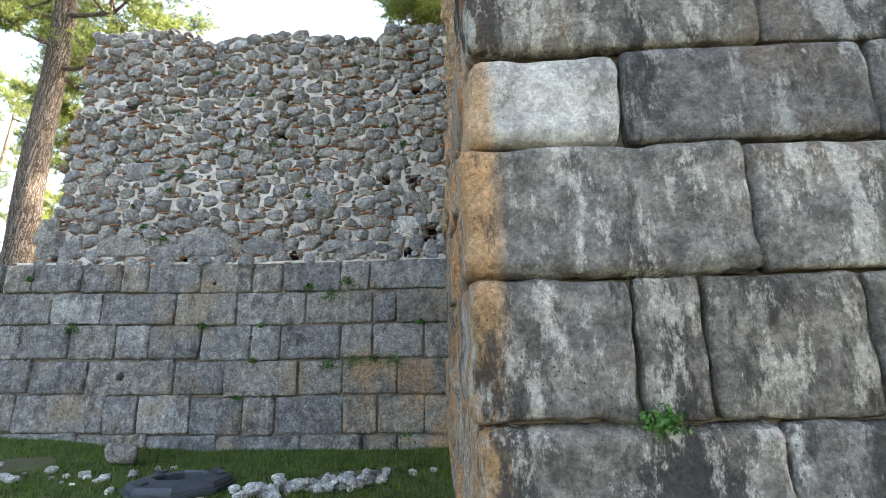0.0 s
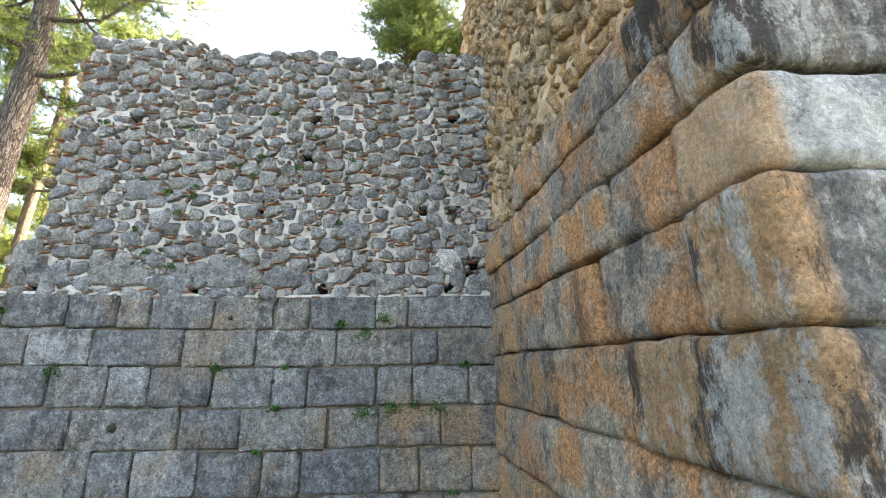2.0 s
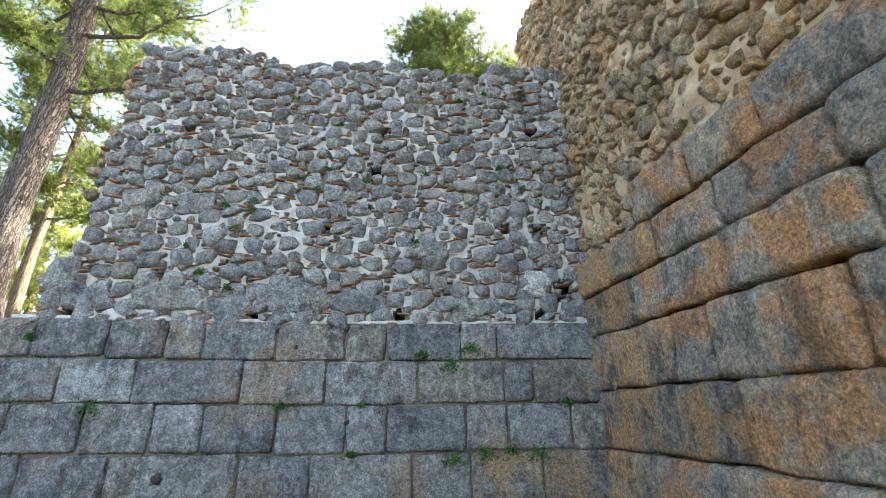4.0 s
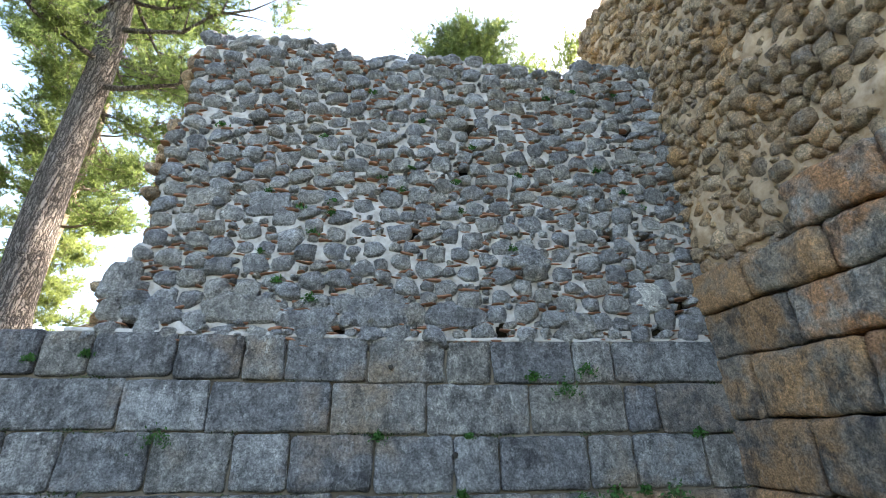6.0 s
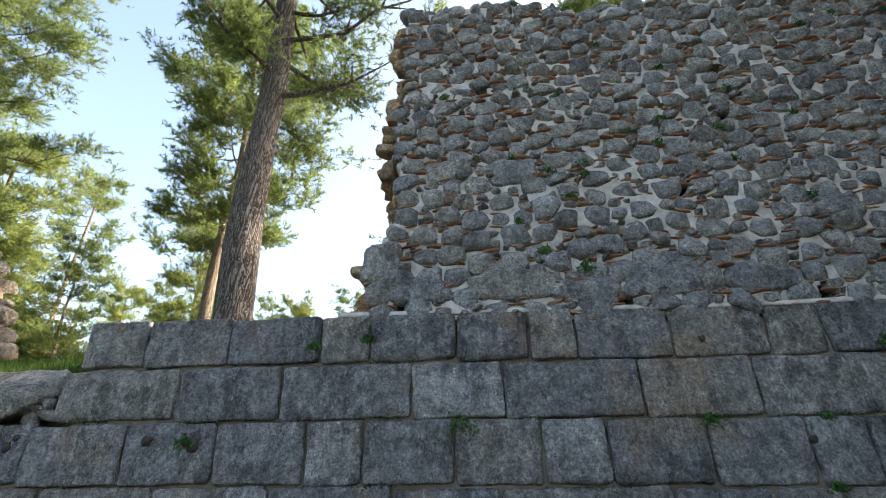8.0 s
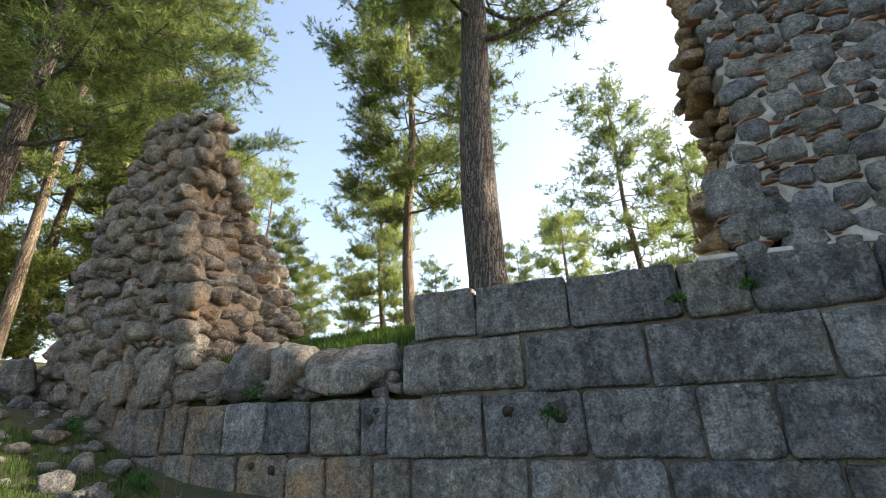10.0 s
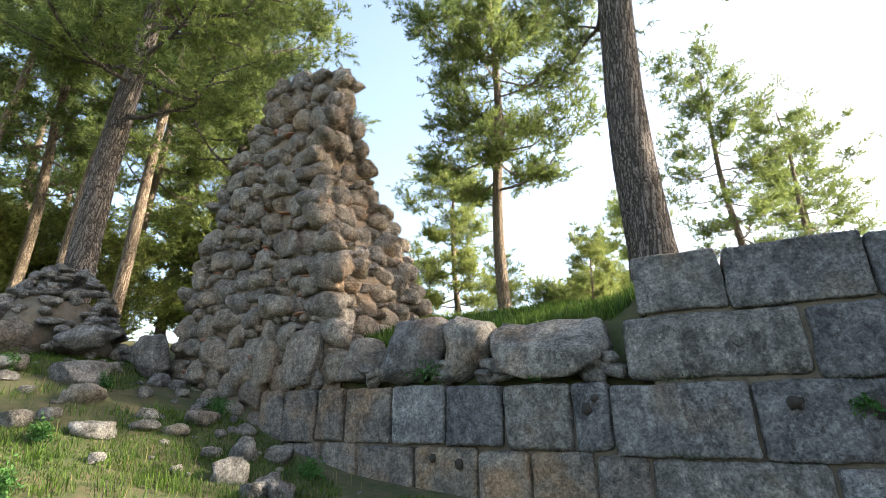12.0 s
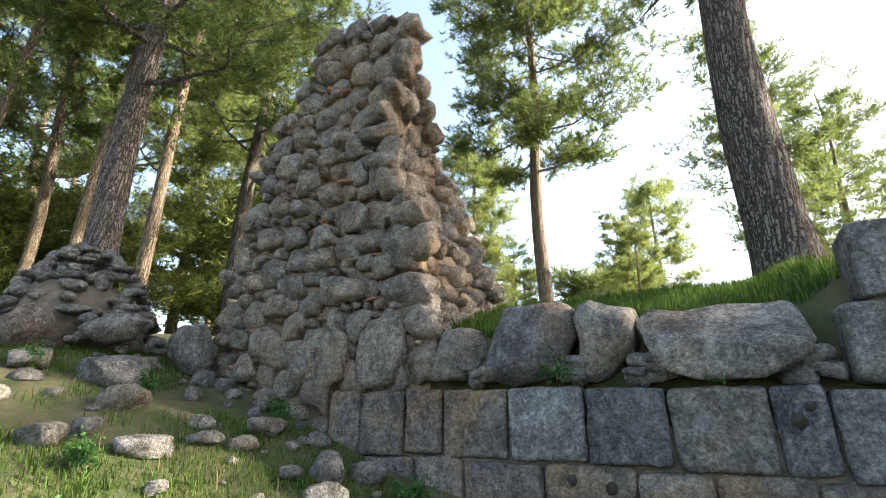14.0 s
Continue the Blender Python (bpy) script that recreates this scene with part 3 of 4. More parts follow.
for n, (z0, z1) in enumerate(zip(LEVELS[:-1], LEVELS[1:])):
    first, d = FRONT[n][0], SIDE[n][0] - RY
    out = (0.0, 0.0, 0.03, 0.04, 0.0, 0.0, 0.0)[n]
    tilted_block(wall_return, (RX - out, first - 0.006, RY - out * 0.5, RY + d, z0 + 0.005, z1 - 0.005), M_CORNER_PALE if n == 4 else M_ASHLAR_NEAR, rnd=0.06, rough=0.026, step=0.055, seed=n * 3.3)
    for a, b in zip(FRONT[n][:-1], FRONT[n][1:]):
        tilted_block(wall_return, (a + 0.006, b - 0.006, RY + rng.uniform(-0.01, 0.012), RY + 0.45, z0 + 0.005, z1 - 0.005), M_ASHLAR_NEAR, rnd=0.035, rough=0.016, step=0.07, seed=n * 5.1 + a)
    joints = SIDE[n] + [5.83 if n == 6 else 7.4]
    for y, e in zip(joints[:-1], joints[1:]):
        tilted_block(wall_return, (RX + rng.uniform(-0.02, 0.03), RX + 0.5, y + 0.007, e - 0.007, z0 + 0.005, z1 - 0.005), M_ASHLAR_WARM if y < 5.0 + 0.5 * (n % 2) else M_ASHLAR_UMBER, rnd=0.06, rough=0.028, step=0.07, seed=n * 2.2 + y)
v, f, c = rough_block(RX + 0.46, 3.5, RY + 0.09, 8.6, -0.4, 3.35, step=0.5)
under("core", mesh_of("core", v, f, M_EARTH), wall_return, "dark earth packed behind the blocks", Matrix.Translation(Vector(c) - wall_return.location))

wall_return_upper = empty("wall_return_upper", (RX, RY, 3.4), "high ochre rubble wall bedded in crumbling mortar", "wall", "structure")


def in_return(u, v):
    return (v < 9.6 + 0.25 * np.sin(u * 2.3)) & (v > np.where(u < 5.85, 3.93, 3.4) + tilt(u)) & (u > RY + 0.05)


def place_return(u, v, d):
    return np.stack([RX + 0.15 + skew(u) + d, u, v], -1)


under("mortar", sheet("mortar", np.arange(RY, 9.0, 0.06), np.arange(3.4, 9.9, 0.06), in_return, place_return, 1.5, M_MORTAR_WARM, 0.06, ((6.1, 4.0, 0.0, 0.3),), 4.0), wall_return_upper, "crumbling ochre mortar", Matrix.Translation(-wall_return_upper.location))
rows = rubble_pack(rng, RY, 8.9, 3.7, 9.7, in_return, 0.03, 0.11, (), 1.2, 1.5, 45)
parts, mass = [], []
for u, v, w, h in rows:
    item = ((RX + 0.15 + skew(u) + rng.uniform(-0.03, 0.03), u, v), (w, rng.uniform(0.06, 0.1), h), rng.uniform(-0.45, 0.45), -math.pi / 2 + rng.uniform(-0.2, 0.2), rng.randrange(24))
    (parts if v < 5.3 and u < 7.3 and len(parts) < 280 else mass).append(item)
for it in parts:
    stone_part(wall_return_upper, it, M_RUBBLE_WARM)
under("rubble", stones_mesh("rubble", mass, M_RUBBLE_WARM_J), wall_return_upper, "ochre fieldstones in mortar", Matrix.Translation(-wall_return_upper.location), "stuff")

# ---- boulder course over the low stretch of wall ----
for a, b, zt, squat, lab in ((-12.52, -12.06, 2.93, 0.3, "upright tan limestone slab"), (-12.03, -11.28, 3.02, 0.55, "rounded grey limestone boulder"), (-11.25, -10.8, 2.96, 0.45, "tall grey limestone boulder"), (-10.79, -9.76, 2.86, 0.38, "wide pitted grey limestone boulder")):
    z0 = 2.14 + rise((a + b) / 2)
    v = stone_shape(a * 3, squat, 0.2, True, 9)
    v[:, 2] -= 0.14 * np.exp(-((v[:, 0] - 0.25) / 0.22) ** 2) * (v[:, 2] > 0.3) * (b - a > 0.9)
    v += 0.03 * np.stack([bumps(v, 11, a + k) for k in (1, 4, 8)], 1)
    v *= np.array([(b - a) / 2 * 1.06, 0.33, (zt - z0) / 2 * 1.03])
    ob = new("boulder", mesh_of("boulder", v, ICO3_F, M_PILLAR if a < -12.4 else M_BOULDER))
    ob.location = ((a + b) / 2, FACE + 0.25, (zt + z0) / 2)
    tagged(ob, lab + " resting on the ashlar wall", "boulder", "boulders on the wall")
small = []
for k in range(60):
    x = rng.choice((rng.uniform(-12.6, -9.65), rng.gauss(-12.04, 0.06), rng.gauss(-11.27, 0.05), rng.gauss(-10.78, 0.06), rng.gauss(-9.85, 0.12)))
    small.append(((x, FACE + rng.uniform(0.05, 0.14), 2.16 + rise(x) + rng.uniform(0.0, 0.16)), (rng.uniform(0.05, 0.11), 0.08, rng.uniform(0.035, 0.06)), rng.uniform(-0.3, 0.3), rng.uniform(0, 3), 24 + rng.randrange(16)))
for it in small:
    stone_part(wall_back, it, M_ROCK, "packing_stone")

# ---- ruined rubble tower ----
tower = empty("ruined_tower", (-14.1, 8.2, 2.0), "ruined tapering tower of buff fieldstones and red mortar", "ruin")


def tower_left(z):
    return np.interp(z, [1.9, 2.6, 3.0, 3.7, 4.5, 5.3, 5.7, 6.3, 6.65], [-15.4, -15.25, -15.13, -15.08, -14.82, -14.8, -14.4, -14.08, -13.7])


def tower_right(z):
    return np.interp(z, [1.9, 2.9, 3.3, 3.8, 4.2, 5.1, 5.65, 6.5], [-12.45, -12.5, -12.64, -12.65, -12.85, -13.1, -12.95, -12.75])


def tower_back(z):
    return np.interp(z, [1.9, 4.8, 5.15, 5.6, 6.1, 6.6], [9.5, 9.35, 8.9, 8.3, 7.8, 7.6])


def tower_top(x):
    return np.interp(x, [-15.1, -14.85, -14.4, -14.06, -13.7, -13.25, -12.7], [5.25, 5.4, 5.75, 6.35, 6.66, 6.6, 6.48])


def in_tower(u, v):
    return (u > tower_left(v)) & (u < tower_right(v)) & (v < tower_top(u) - 0.05)


cv, cf = [], []
zs = np.linspace(1.6, 6.55, 34)
for z in zs:
    a, b, c_ = float(tower_left(z)) + 0.1, float(tower_right(z)) - 0.08, float(tower_back(z)) - 0.1
    fr = FACE + 0.13
    for s in np.linspace(0, 1, 12)[:-1]:
        cv.append((a + (b - a) * s, fr, z))
    for s in np.linspace(0, 1, 8)[:-1]:
        cv.append((b, fr + (c_ - fr) * s, z))
    for s in np.linspace(0, 1, 12)[:-1]:
        cv.append((b + (a - b) * s, c_, z))
    for s in np.linspace(0, 1, 8)[:-1]:
        cv.append((a, c_ + (FACE + 0.12 - c_) * s, z))
m_ = 36
cv = np.array(cv)
cv += 0.022 * np.stack([bumps(cv, 5, 1), bumps(cv, 5, 5), bumps(cv, 5, 9)], 1) + 0.015 * np.stack([bumps(cv, 13, 1), bumps(cv, 13, 5), bumps(cv, 13, 9)], 1)
for k in range(len(zs) - 1):
    for i in range(m_):
        cf.append((k * m_ + i, k * m_ + (i + 1) % m_, (k + 1) * m_ + (i + 1) % m_, (k + 1) * m_ + i))
cf.append(tuple(range((len(zs) - 1) * m_, len(zs) * m_)))
under("mortar_core", mesh_of("mortar_core", cv, cf, plain_material("buff_mortar", (0.2, 0.145, 0.105), (0.35, 0.28, 0.22), 16, bump=1.0, dist=0.05)), tower, "buff and reddish mortar core", Matrix.Translation(-tower.location))
parts, mass = [], []
for u, v, w, h in rubble_pack(rng, -15.4, -12.45, 1.9, 6.7, lambda u, v: in_tower(u, v) & ((v > 2.42) | (u < -13.6)) & ((v < 5.75) | (np.sin(u * 37) > 0.2)), 0.035, 0.16, (), 1.2, 1.7, 60):
    item = ((u, FACE + 0.085 + rng.uniform(-0.025, 0.025), v), (w * 1.0, rng.uniform(0.06, 0.11), h * 1.0), rng.uniform(-0.35, 0.35), rng.uniform(-0.25, 0.25), rng.randrange(24))
    (parts if len(parts) < 290 else mass).append(item)
for u, v, w, h in rubble_pack(rng, FACE + 0.1, 9.5, 2.4, 6.45, lambda u, v: (u < tower_back(v)) & (u > FACE + 0.2), 0.04, 0.15, (), 1.4, 1.6, 50):
    item = ((float(tower_right(v)) + rng.uniform(-0.13, -0.03), u, v), (w, rng.uniform(0.08, 0.17), h), rng.uniform(-0.35, 0.35), math.pi / 2 + rng.uniform(-0.45, 0.45), rng.randrange(24))
    mass.append(item)
for k in range(60):
    z = rng.uniform(2.3, 6.6)
    mass.append(((float(tower_left(z)) + rng.uniform(-0.05, 0.1), rng.uniform(FACE, float(tower_back(z))), z), (rng.uniform(0.09, 0.18), rng.uniform(0.1, 0.2), rng.uniform(0.07, 0.13)), 0, rng.uniform(0, 3), 24 + rng.randrange(16)))
for it in parts:
    stone_part(tower, it, M_PILLAR)
under("rubble", stones_mesh("rubble", mass, M_PILLAR_J), tower, "buff fieldstones", Matrix.Translation(-tower.location), "stuff")
for it in [((x, FACE + 0.06, z), (w, 0.15, h), rng.uniform(-0.15, 0.15), rng.uniform(-0.2, 0.2), 24 + rng.randrange(16)) for x, z, w, h in ((-13.95, 2.62, 0.2, 0.26), (-13.5, 2.66, 0.26, 0.28), (-12.95, 2.68, 0.3, 0.34), (-14.4, 2.75, 0.22, 0.2), (-12.62, 3.62, 0.22, 0.2), (-12.68, 3.95, 0.18, 0.13), (-12.75, 3.2, 0.26, 0.17), (-12.95, 4.3, 0.16, 0.13), (-13.08, 4.6, 0.2, 0.13), (-13.2, 4.95, 0.17, 0.11), (-13.12, 5.22, 0.14, 0.12), (-12.98, 5.5, 0.13, 0.1), (-12.86, 5.75, 0.12, 0.12), (-13.35, 3.3, 0.2, 0.15), (-13.8, 3.6, 0.19, 0.15), (-13.3, 4.0, 0.2, 0.14), (-14.3, 3.2, 0.2, 0.14), (-14.1, 4.3, 0.18, 0.12), (-13.6, 5.0, 0.16, 0.11))]:
    stone_part(tower, it, M_PILLAR, "large_stone")
chips = [((rng.uniform(-15.0, -12.9), FACE + 0.08, rng.uniform(2.5, 6.2)), (rng.uniform(0.04, 0.11), 0.05, rng.uniform(0.01, 0.03)), rng.uniform(-0.3, 0.3), 0, rng.randrange(16)) for _ in range(45)]
under("tile_rubble", stones_mesh("tile_rubble", [c for c in chips if in_tower(np.array(c[0][0]), np.array(c[0][2]))], M_BRICK), tower, "red tile chips", Matrix.Translation(-tower.location), "stuff")

# drilled sockets in the ashlar: closed dark caps, the hole's shade is their colour
for x, z, r in ((-3.7, 2.8, 0.028), (-10.0, 2.08, 0.045), (-9.93, 2.16, 0.03), (-8.23, 2.05, 0.06), (-8.66, 2.1, 0.05), (-3.05, 1.95, 0.03), (-5.0, 1.42, 0.06), (-11.35, 1.7, 0.035), (-11.1, 1.66, 0.04)):
    q = np.random.RandomState(int(-x * 100))
    t = np.linspace(0, 2 * np.pi, 13)[:-1]
    rr_ = r * q.uniform(0.75, 1.2, 12)
    out = [(a * math.cos(b), -0.022, a * math.sin(b)) for a, b in zip(rr_, t)] + [(0.8 * a * math.cos(b), 0.03, 0.8 * a * math.sin(b)) for a, b in zip(rr_, t)] + [(0, 0.03, 0)]
    fs = [(k, (k + 1) % 12, 12 + (k + 1) % 12, 12 + k) for k in range(12)] + [(12 + k, 12 + (k + 1) % 12, 24) for k in range(12)]
    fs += [tuple(range(11, -1, -1))]
    under("socket", mesh_of("socket", out, fs, M_HOLE_SHADE), wall_back, "drilled socket as a dark cap, its shade painted", Matrix.Translation(Vector((x, FACE + 0.005, z)) - wall_back.location))


# ---- pines ----
def tube(points, radii, sides=8, rough=0.0, seed=0.0):
    pts = np.array(points, float)
    vs, fs = [], []
    for n, (p, r) in enumerate(zip(pts, radii)):
        d = pts[min(n + 1, len(pts) - 1)] - pts[max(n - 1, 0)]
        d /= np.linalg.norm(d)
        a = np.cross(d, (0.3, 1, 0.1))
        a /= np.linalg.norm(a)
        b = np.cross(d, a)
        for k in range(sides):
            t = 2 * math.pi * k / sides
            rr = r * (1 + rough * math.sin(5 * t + seed + 2.3 * p[2]) * math.sin(3.1 * t + 4 * p[2]))
            vs.append(p + rr * (a * math.cos(t) + b * math.sin(t)))
    for n in range(len(pts) - 1):
        for k in range(sides):
            fs.append((n * sides + k, n * sides + (k + 1) % sides, (n + 1) * sides + (k + 1) % sides, (n + 1) * sides + k))
    fs.append(tuple(range((len(pts) - 1) * sides, len(pts) * sides)))
    return np.array(vs), fs


def joined(pieces):
    vs, fs, n = [], [], 0
    for v, f in pieces:
        vs.append(v)
        fs += [tuple(i + n for i in q) for q in f]
        n += len(v)
    return np.concatenate(vs), fs


def needles(rs, centres, ways, count, length, width):
    """Tufts of narrow needles round the twig ends."""
    c = np.repeat(centres, count, 0)
    w = np.repeat(ways, count, 0)
    n = len(c)
    d = rs.normal(size=(n, 3)) + 0.9 * w
    d /= np.linalg.norm(d, axis=1, keepdims=True)
    side = np.cross(d, rs.normal(size=(n, 3)))
    side /= np.linalg.norm(side, axis=1, keepdims=True)
    ln = length * rs.uniform(0.6, 1.25, (n, 1))
    base = c + w * rs.uniform(-0.5, 0.5, (n, 1)) * length * 1.6
    v = np.stack([base - side * width, base + side * width, base + d * ln], 1).reshape(-1, 3)
    return v, [(3 * k, 3 * k + 1, 3 * k + 2) for k in range(n)]


def pine(place, height, radius, crown_low, crown_r, seed, lean=(0, 0), limbs=34, pads=4, twigs=14, count=16, pad_r=0.6, length=0.2, width=0.011, bark=M_BARK, leaf=M_NEEDLE, label="tall pine with a fissured trunk and airy crown", top_r=0.35, group="pines"):
    rs, rr = np.random.RandomState(seed), random.Random(seed)
    tree = empty("pine_tree", place, label, "tree", "", group)
    zs = np.linspace(-0.3, height, 14)
    line = np.stack([lean[0] * zs / height * (1 + 0.15 * np.sin(zs * 0.5 + seed)) + 0.08 * np.sin(zs * 0.7 + seed), lean[1] * zs / height + 0.06 * np.cos(zs * 0.6 + seed), zs], 1)
    rad = radius * (1 - 0.8 * np.clip(zs / height, 0, 1) ** 1.3) * (1 + 0.35 * np.exp(-np.clip(zs + 0.3, 0, 9) * 2.5))
    v, f = tube(line, rad, 18, 0.06, seed)
    under("trunk", mesh_of("trunk", v, f, bark), tree)
    tips, ways = [], []
    for k in range(limbs):
        z = crown_low + (height - crown_low) * ((k + rr.random()) / limbs) ** 0.9
        t = (z - crown_low) / max(height - crown_low, 0.1)
        reach = crown_r * (top_r + (1 - top_r) * math.sin(math.pi * min(0.28 + 0.62 * t, 1)) ** 0.8) * rr.uniform(0.5, 1.15)
        a = k * 2.4 + rr.uniform(-0.5, 0.5)
        o = np.array([np.interp(z, zs, line[:, 0]), np.interp(z, zs, line[:, 1]), z])
        out = np.array([math.cos(a), math.sin(a), 0])
        up = rr.uniform(-0.1, 0.45) + 0.3 * t
        pts = [o + out * reach * s + np.array([0, 0, up * reach * s ** 1.4 - 0.12 * reach * math.sin(3 * s)]) + np.array([rr.uniform(-1, 1), rr.uniform(-1, 1), rr.uniform(-1, 1)]) * 0.05 * reach * s for s in np.linspace(0, 1, 6)]
        r0 = max(0.012, 0.17 * radius * (1.1 - t) + 0.012)
        wood = [tube(pts, np.linspace(r0, 0.006, 6), 5)]
        for n in range(pads):
            s = rr.uniform(0.35, 0.75) if n else 1.0
            b = np.array([np.interp(s, np.linspace(0, 1, 6), [p[q] for p in pts]) for q in range(3)])
            w = np.cross(out, (0, 0, 1)) * rr.choice((-1, 1)) * rr.uniform(0.5, 1) + out * rr.uniform(0.2, 0.8) + np.array([0, 0, rr.uniform(-0.15, 0.5)])
            e = b + w * reach * (rr.uniform(0.12, 0.32) if n else 0.03)
            if n:
                wood.append(tube([b, (b + e) / 2 + np.array([0, 0, 0.05]), e], [0.4 * r0 + 0.004, 0.009, 0.005], 4))
            rad_ = pad_r * rr.uniform(0.65, 1.2)
            for _ in range(twigs):
                d = np.array([rr.gauss(0, 0.55), rr.gauss(0, 0.55), rr.gauss(0.12, 0.3)])
                tips.append(e + d * rad_)
                w2 = d + np.array([0, 0, 0.35]) + 0.3 * out
                ways.append(w2 / np.linalg.norm(w2))
                if rr.random() < 0.35:
                    wood.append(tube([e, e + d * rad_], [0.006, 0.003], 3))
        v, f = joined(wood)
        under("bough", mesh_of("bough", v, f, bark), tree)
    v, f = needles(rs, np.array(tips), np.array(ways), count, length, width)
    under("crown", mesh_of("crown", v, f, leaf, False), tree)
    return tree


def gz(x, y):
    return float(ground_z(x, y))


t1 = pine((-9.45, 9.86, gz(-9.45, 9.86)), 15, 0.3, 5.2, 3.4, 3, (0.0, -0.72), 44, 6, 24, 20, 0.42, 0.14, 0.01, label="tall old pine with thick fissured bark on the terrace")
t2 = pine((-13.86, 16.1, gz(-13.86, 16.1)), 16, 0.19, 5.2, 3.3, 8, (0.15, -0.2), 46, 7, 26, 16, 0.5, 0.17, 0.016, M_BARK_PALE, M_NEEDLE, "slender pine with a pale sunlit trunk")
t4 = pine((-17.9, 7.25, gz(-17.9, 7.25)), 13, 0.24, 4.2, 3.5, 21, (0.0, 0.0), 42, 7, 26, 20, 0.46, 0.15, 0.011, label="dark pine with low spreading boughs beside the ruin")
t6 = pine((-1.4, 15.3, gz(-1.4, 15.3)), 13.5, 0.24, 9.8, 2.0, 5, (0, 0), 30, 7, 24, 16, 0.42, 0.15, 0.012, leaf=M_NEEDLE, label="pine rising behind the rubble wall")
t8 = pine((-23.0, 13.5, gz(-23.0, 13.5)), 15, 0.26, 5.5, 3.8, 33, (0.5, 0), 38, 7, 22, 16, 0.5, 0.17, 0.014, label="broad dark pine behind the ruined tower")
far_a = pine((-27.0, 19.5, gz(-27, 19.5)), 12, 0.2, 2.5, 3.0, 41, (0.3, 0), 36, 7, 20, 13, 0.46, 0.2, 0.019, M_BARK_PALE, M_NEEDLE_SUNLIT, "sunlit yellow-green pine among the woods", group="pines in the wood")
far_b = pine((-6.75, 24.3, gz(-6.75, 24.3)), 14.0, 0.17, 4.2, 2.9, 43, (-0.5, 0.2), 34, 6, 14, 13, 0.42, 0.19, 0.018, M_BARK_PALE, M_NEEDLE, "airy young pine on the terrace", group="pines in the wood")
for x, y, hh, lean, seed in ((-19.3, 8.5, 12, 0.9, 51), (-22.6, 8.9, 14, 0.5, 52), (-24.0, 7.2, 13, 0.8, 53)):
    pine((x, y, gz(x, y)), hh, 0.12, 7.0, 2.2, seed, (lean, 0.2), 26, 6, 18, 13, 0.44, 0.19, 0.017, M_BARK_PALE, M_NEEDLE, "slender pine with a bare pale trunk in the wood", group="pines in the wood")
spot = random.Random(77)
SPOTS = [(-4.1, 27.2, 0.9), (-11.6, 17.5, 0.28), (-13.2, 30, 0.6), (-18.6, 23, 0.85), (-20, 17.8, 0.42), (-24, 16, 0.55), (-23, 27, 0.5), (-28, 22, 0.6), (-27, 13, 1.1), (-31, 17, 1.2), (-25, 9, 0.9), (-30, 7, 1.1), (-34, 12, 1.2), (-33, 3, 1.1), (-38, 24, 1.3), (-30, 32, 0.7), (-22, 38, 0.7), (-12, 42, 1.1), (-40, 8, 1.3), (-28, 2, 1.0), (-3, 34, 1.0), (3, 18, 1.1), (-44, 17, 1.3), (-18, 27, 0.5), (-36, 33, 1.2), (-26, 5.0, 0.8)]
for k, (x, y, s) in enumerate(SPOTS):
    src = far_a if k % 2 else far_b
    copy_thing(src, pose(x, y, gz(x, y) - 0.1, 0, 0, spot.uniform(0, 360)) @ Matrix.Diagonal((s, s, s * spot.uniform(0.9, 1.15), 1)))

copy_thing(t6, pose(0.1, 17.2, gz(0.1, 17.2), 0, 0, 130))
bush = pine((-26, 11.5, gz(-26, 11.5)), 3.4, 0.06, 0.3, 1.9, 61, (0.2, 0), 26, 6, 18, 13, 0.42, 0.17, 0.018, M_BARK_PALE, M_NEEDLE_SUNLIT, "low sunlit pine scrub under the trees", 0.4, "scrub in the wood")
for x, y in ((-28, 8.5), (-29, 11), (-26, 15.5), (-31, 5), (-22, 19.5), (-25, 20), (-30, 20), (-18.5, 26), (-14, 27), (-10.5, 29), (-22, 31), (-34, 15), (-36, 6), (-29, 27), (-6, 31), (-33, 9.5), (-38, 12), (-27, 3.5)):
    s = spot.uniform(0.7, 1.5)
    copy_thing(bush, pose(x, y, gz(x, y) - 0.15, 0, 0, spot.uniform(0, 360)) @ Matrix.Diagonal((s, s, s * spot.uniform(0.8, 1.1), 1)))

# ---- loose stones on the ground ----


def rock(x, y, w, d, h, seed, mat=M_ROCK, label="loose grey limestone rock half sunk in grass", sink=0.3, name="rock", yaw=0.0):
    v = stone_shape(seed, 0.62, 0.24, True) * np.array([w / 2, d / 2, h / 2])
    ob = new(name, mesh_of(name, v, ICO3_F, mat))
    ob.matrix_basis = pose(x, y, gz(x, y) + h / 2 - sink * h, 0, 0, yaw)
    return tagged(ob, label, "rock", "rocks on the ground")


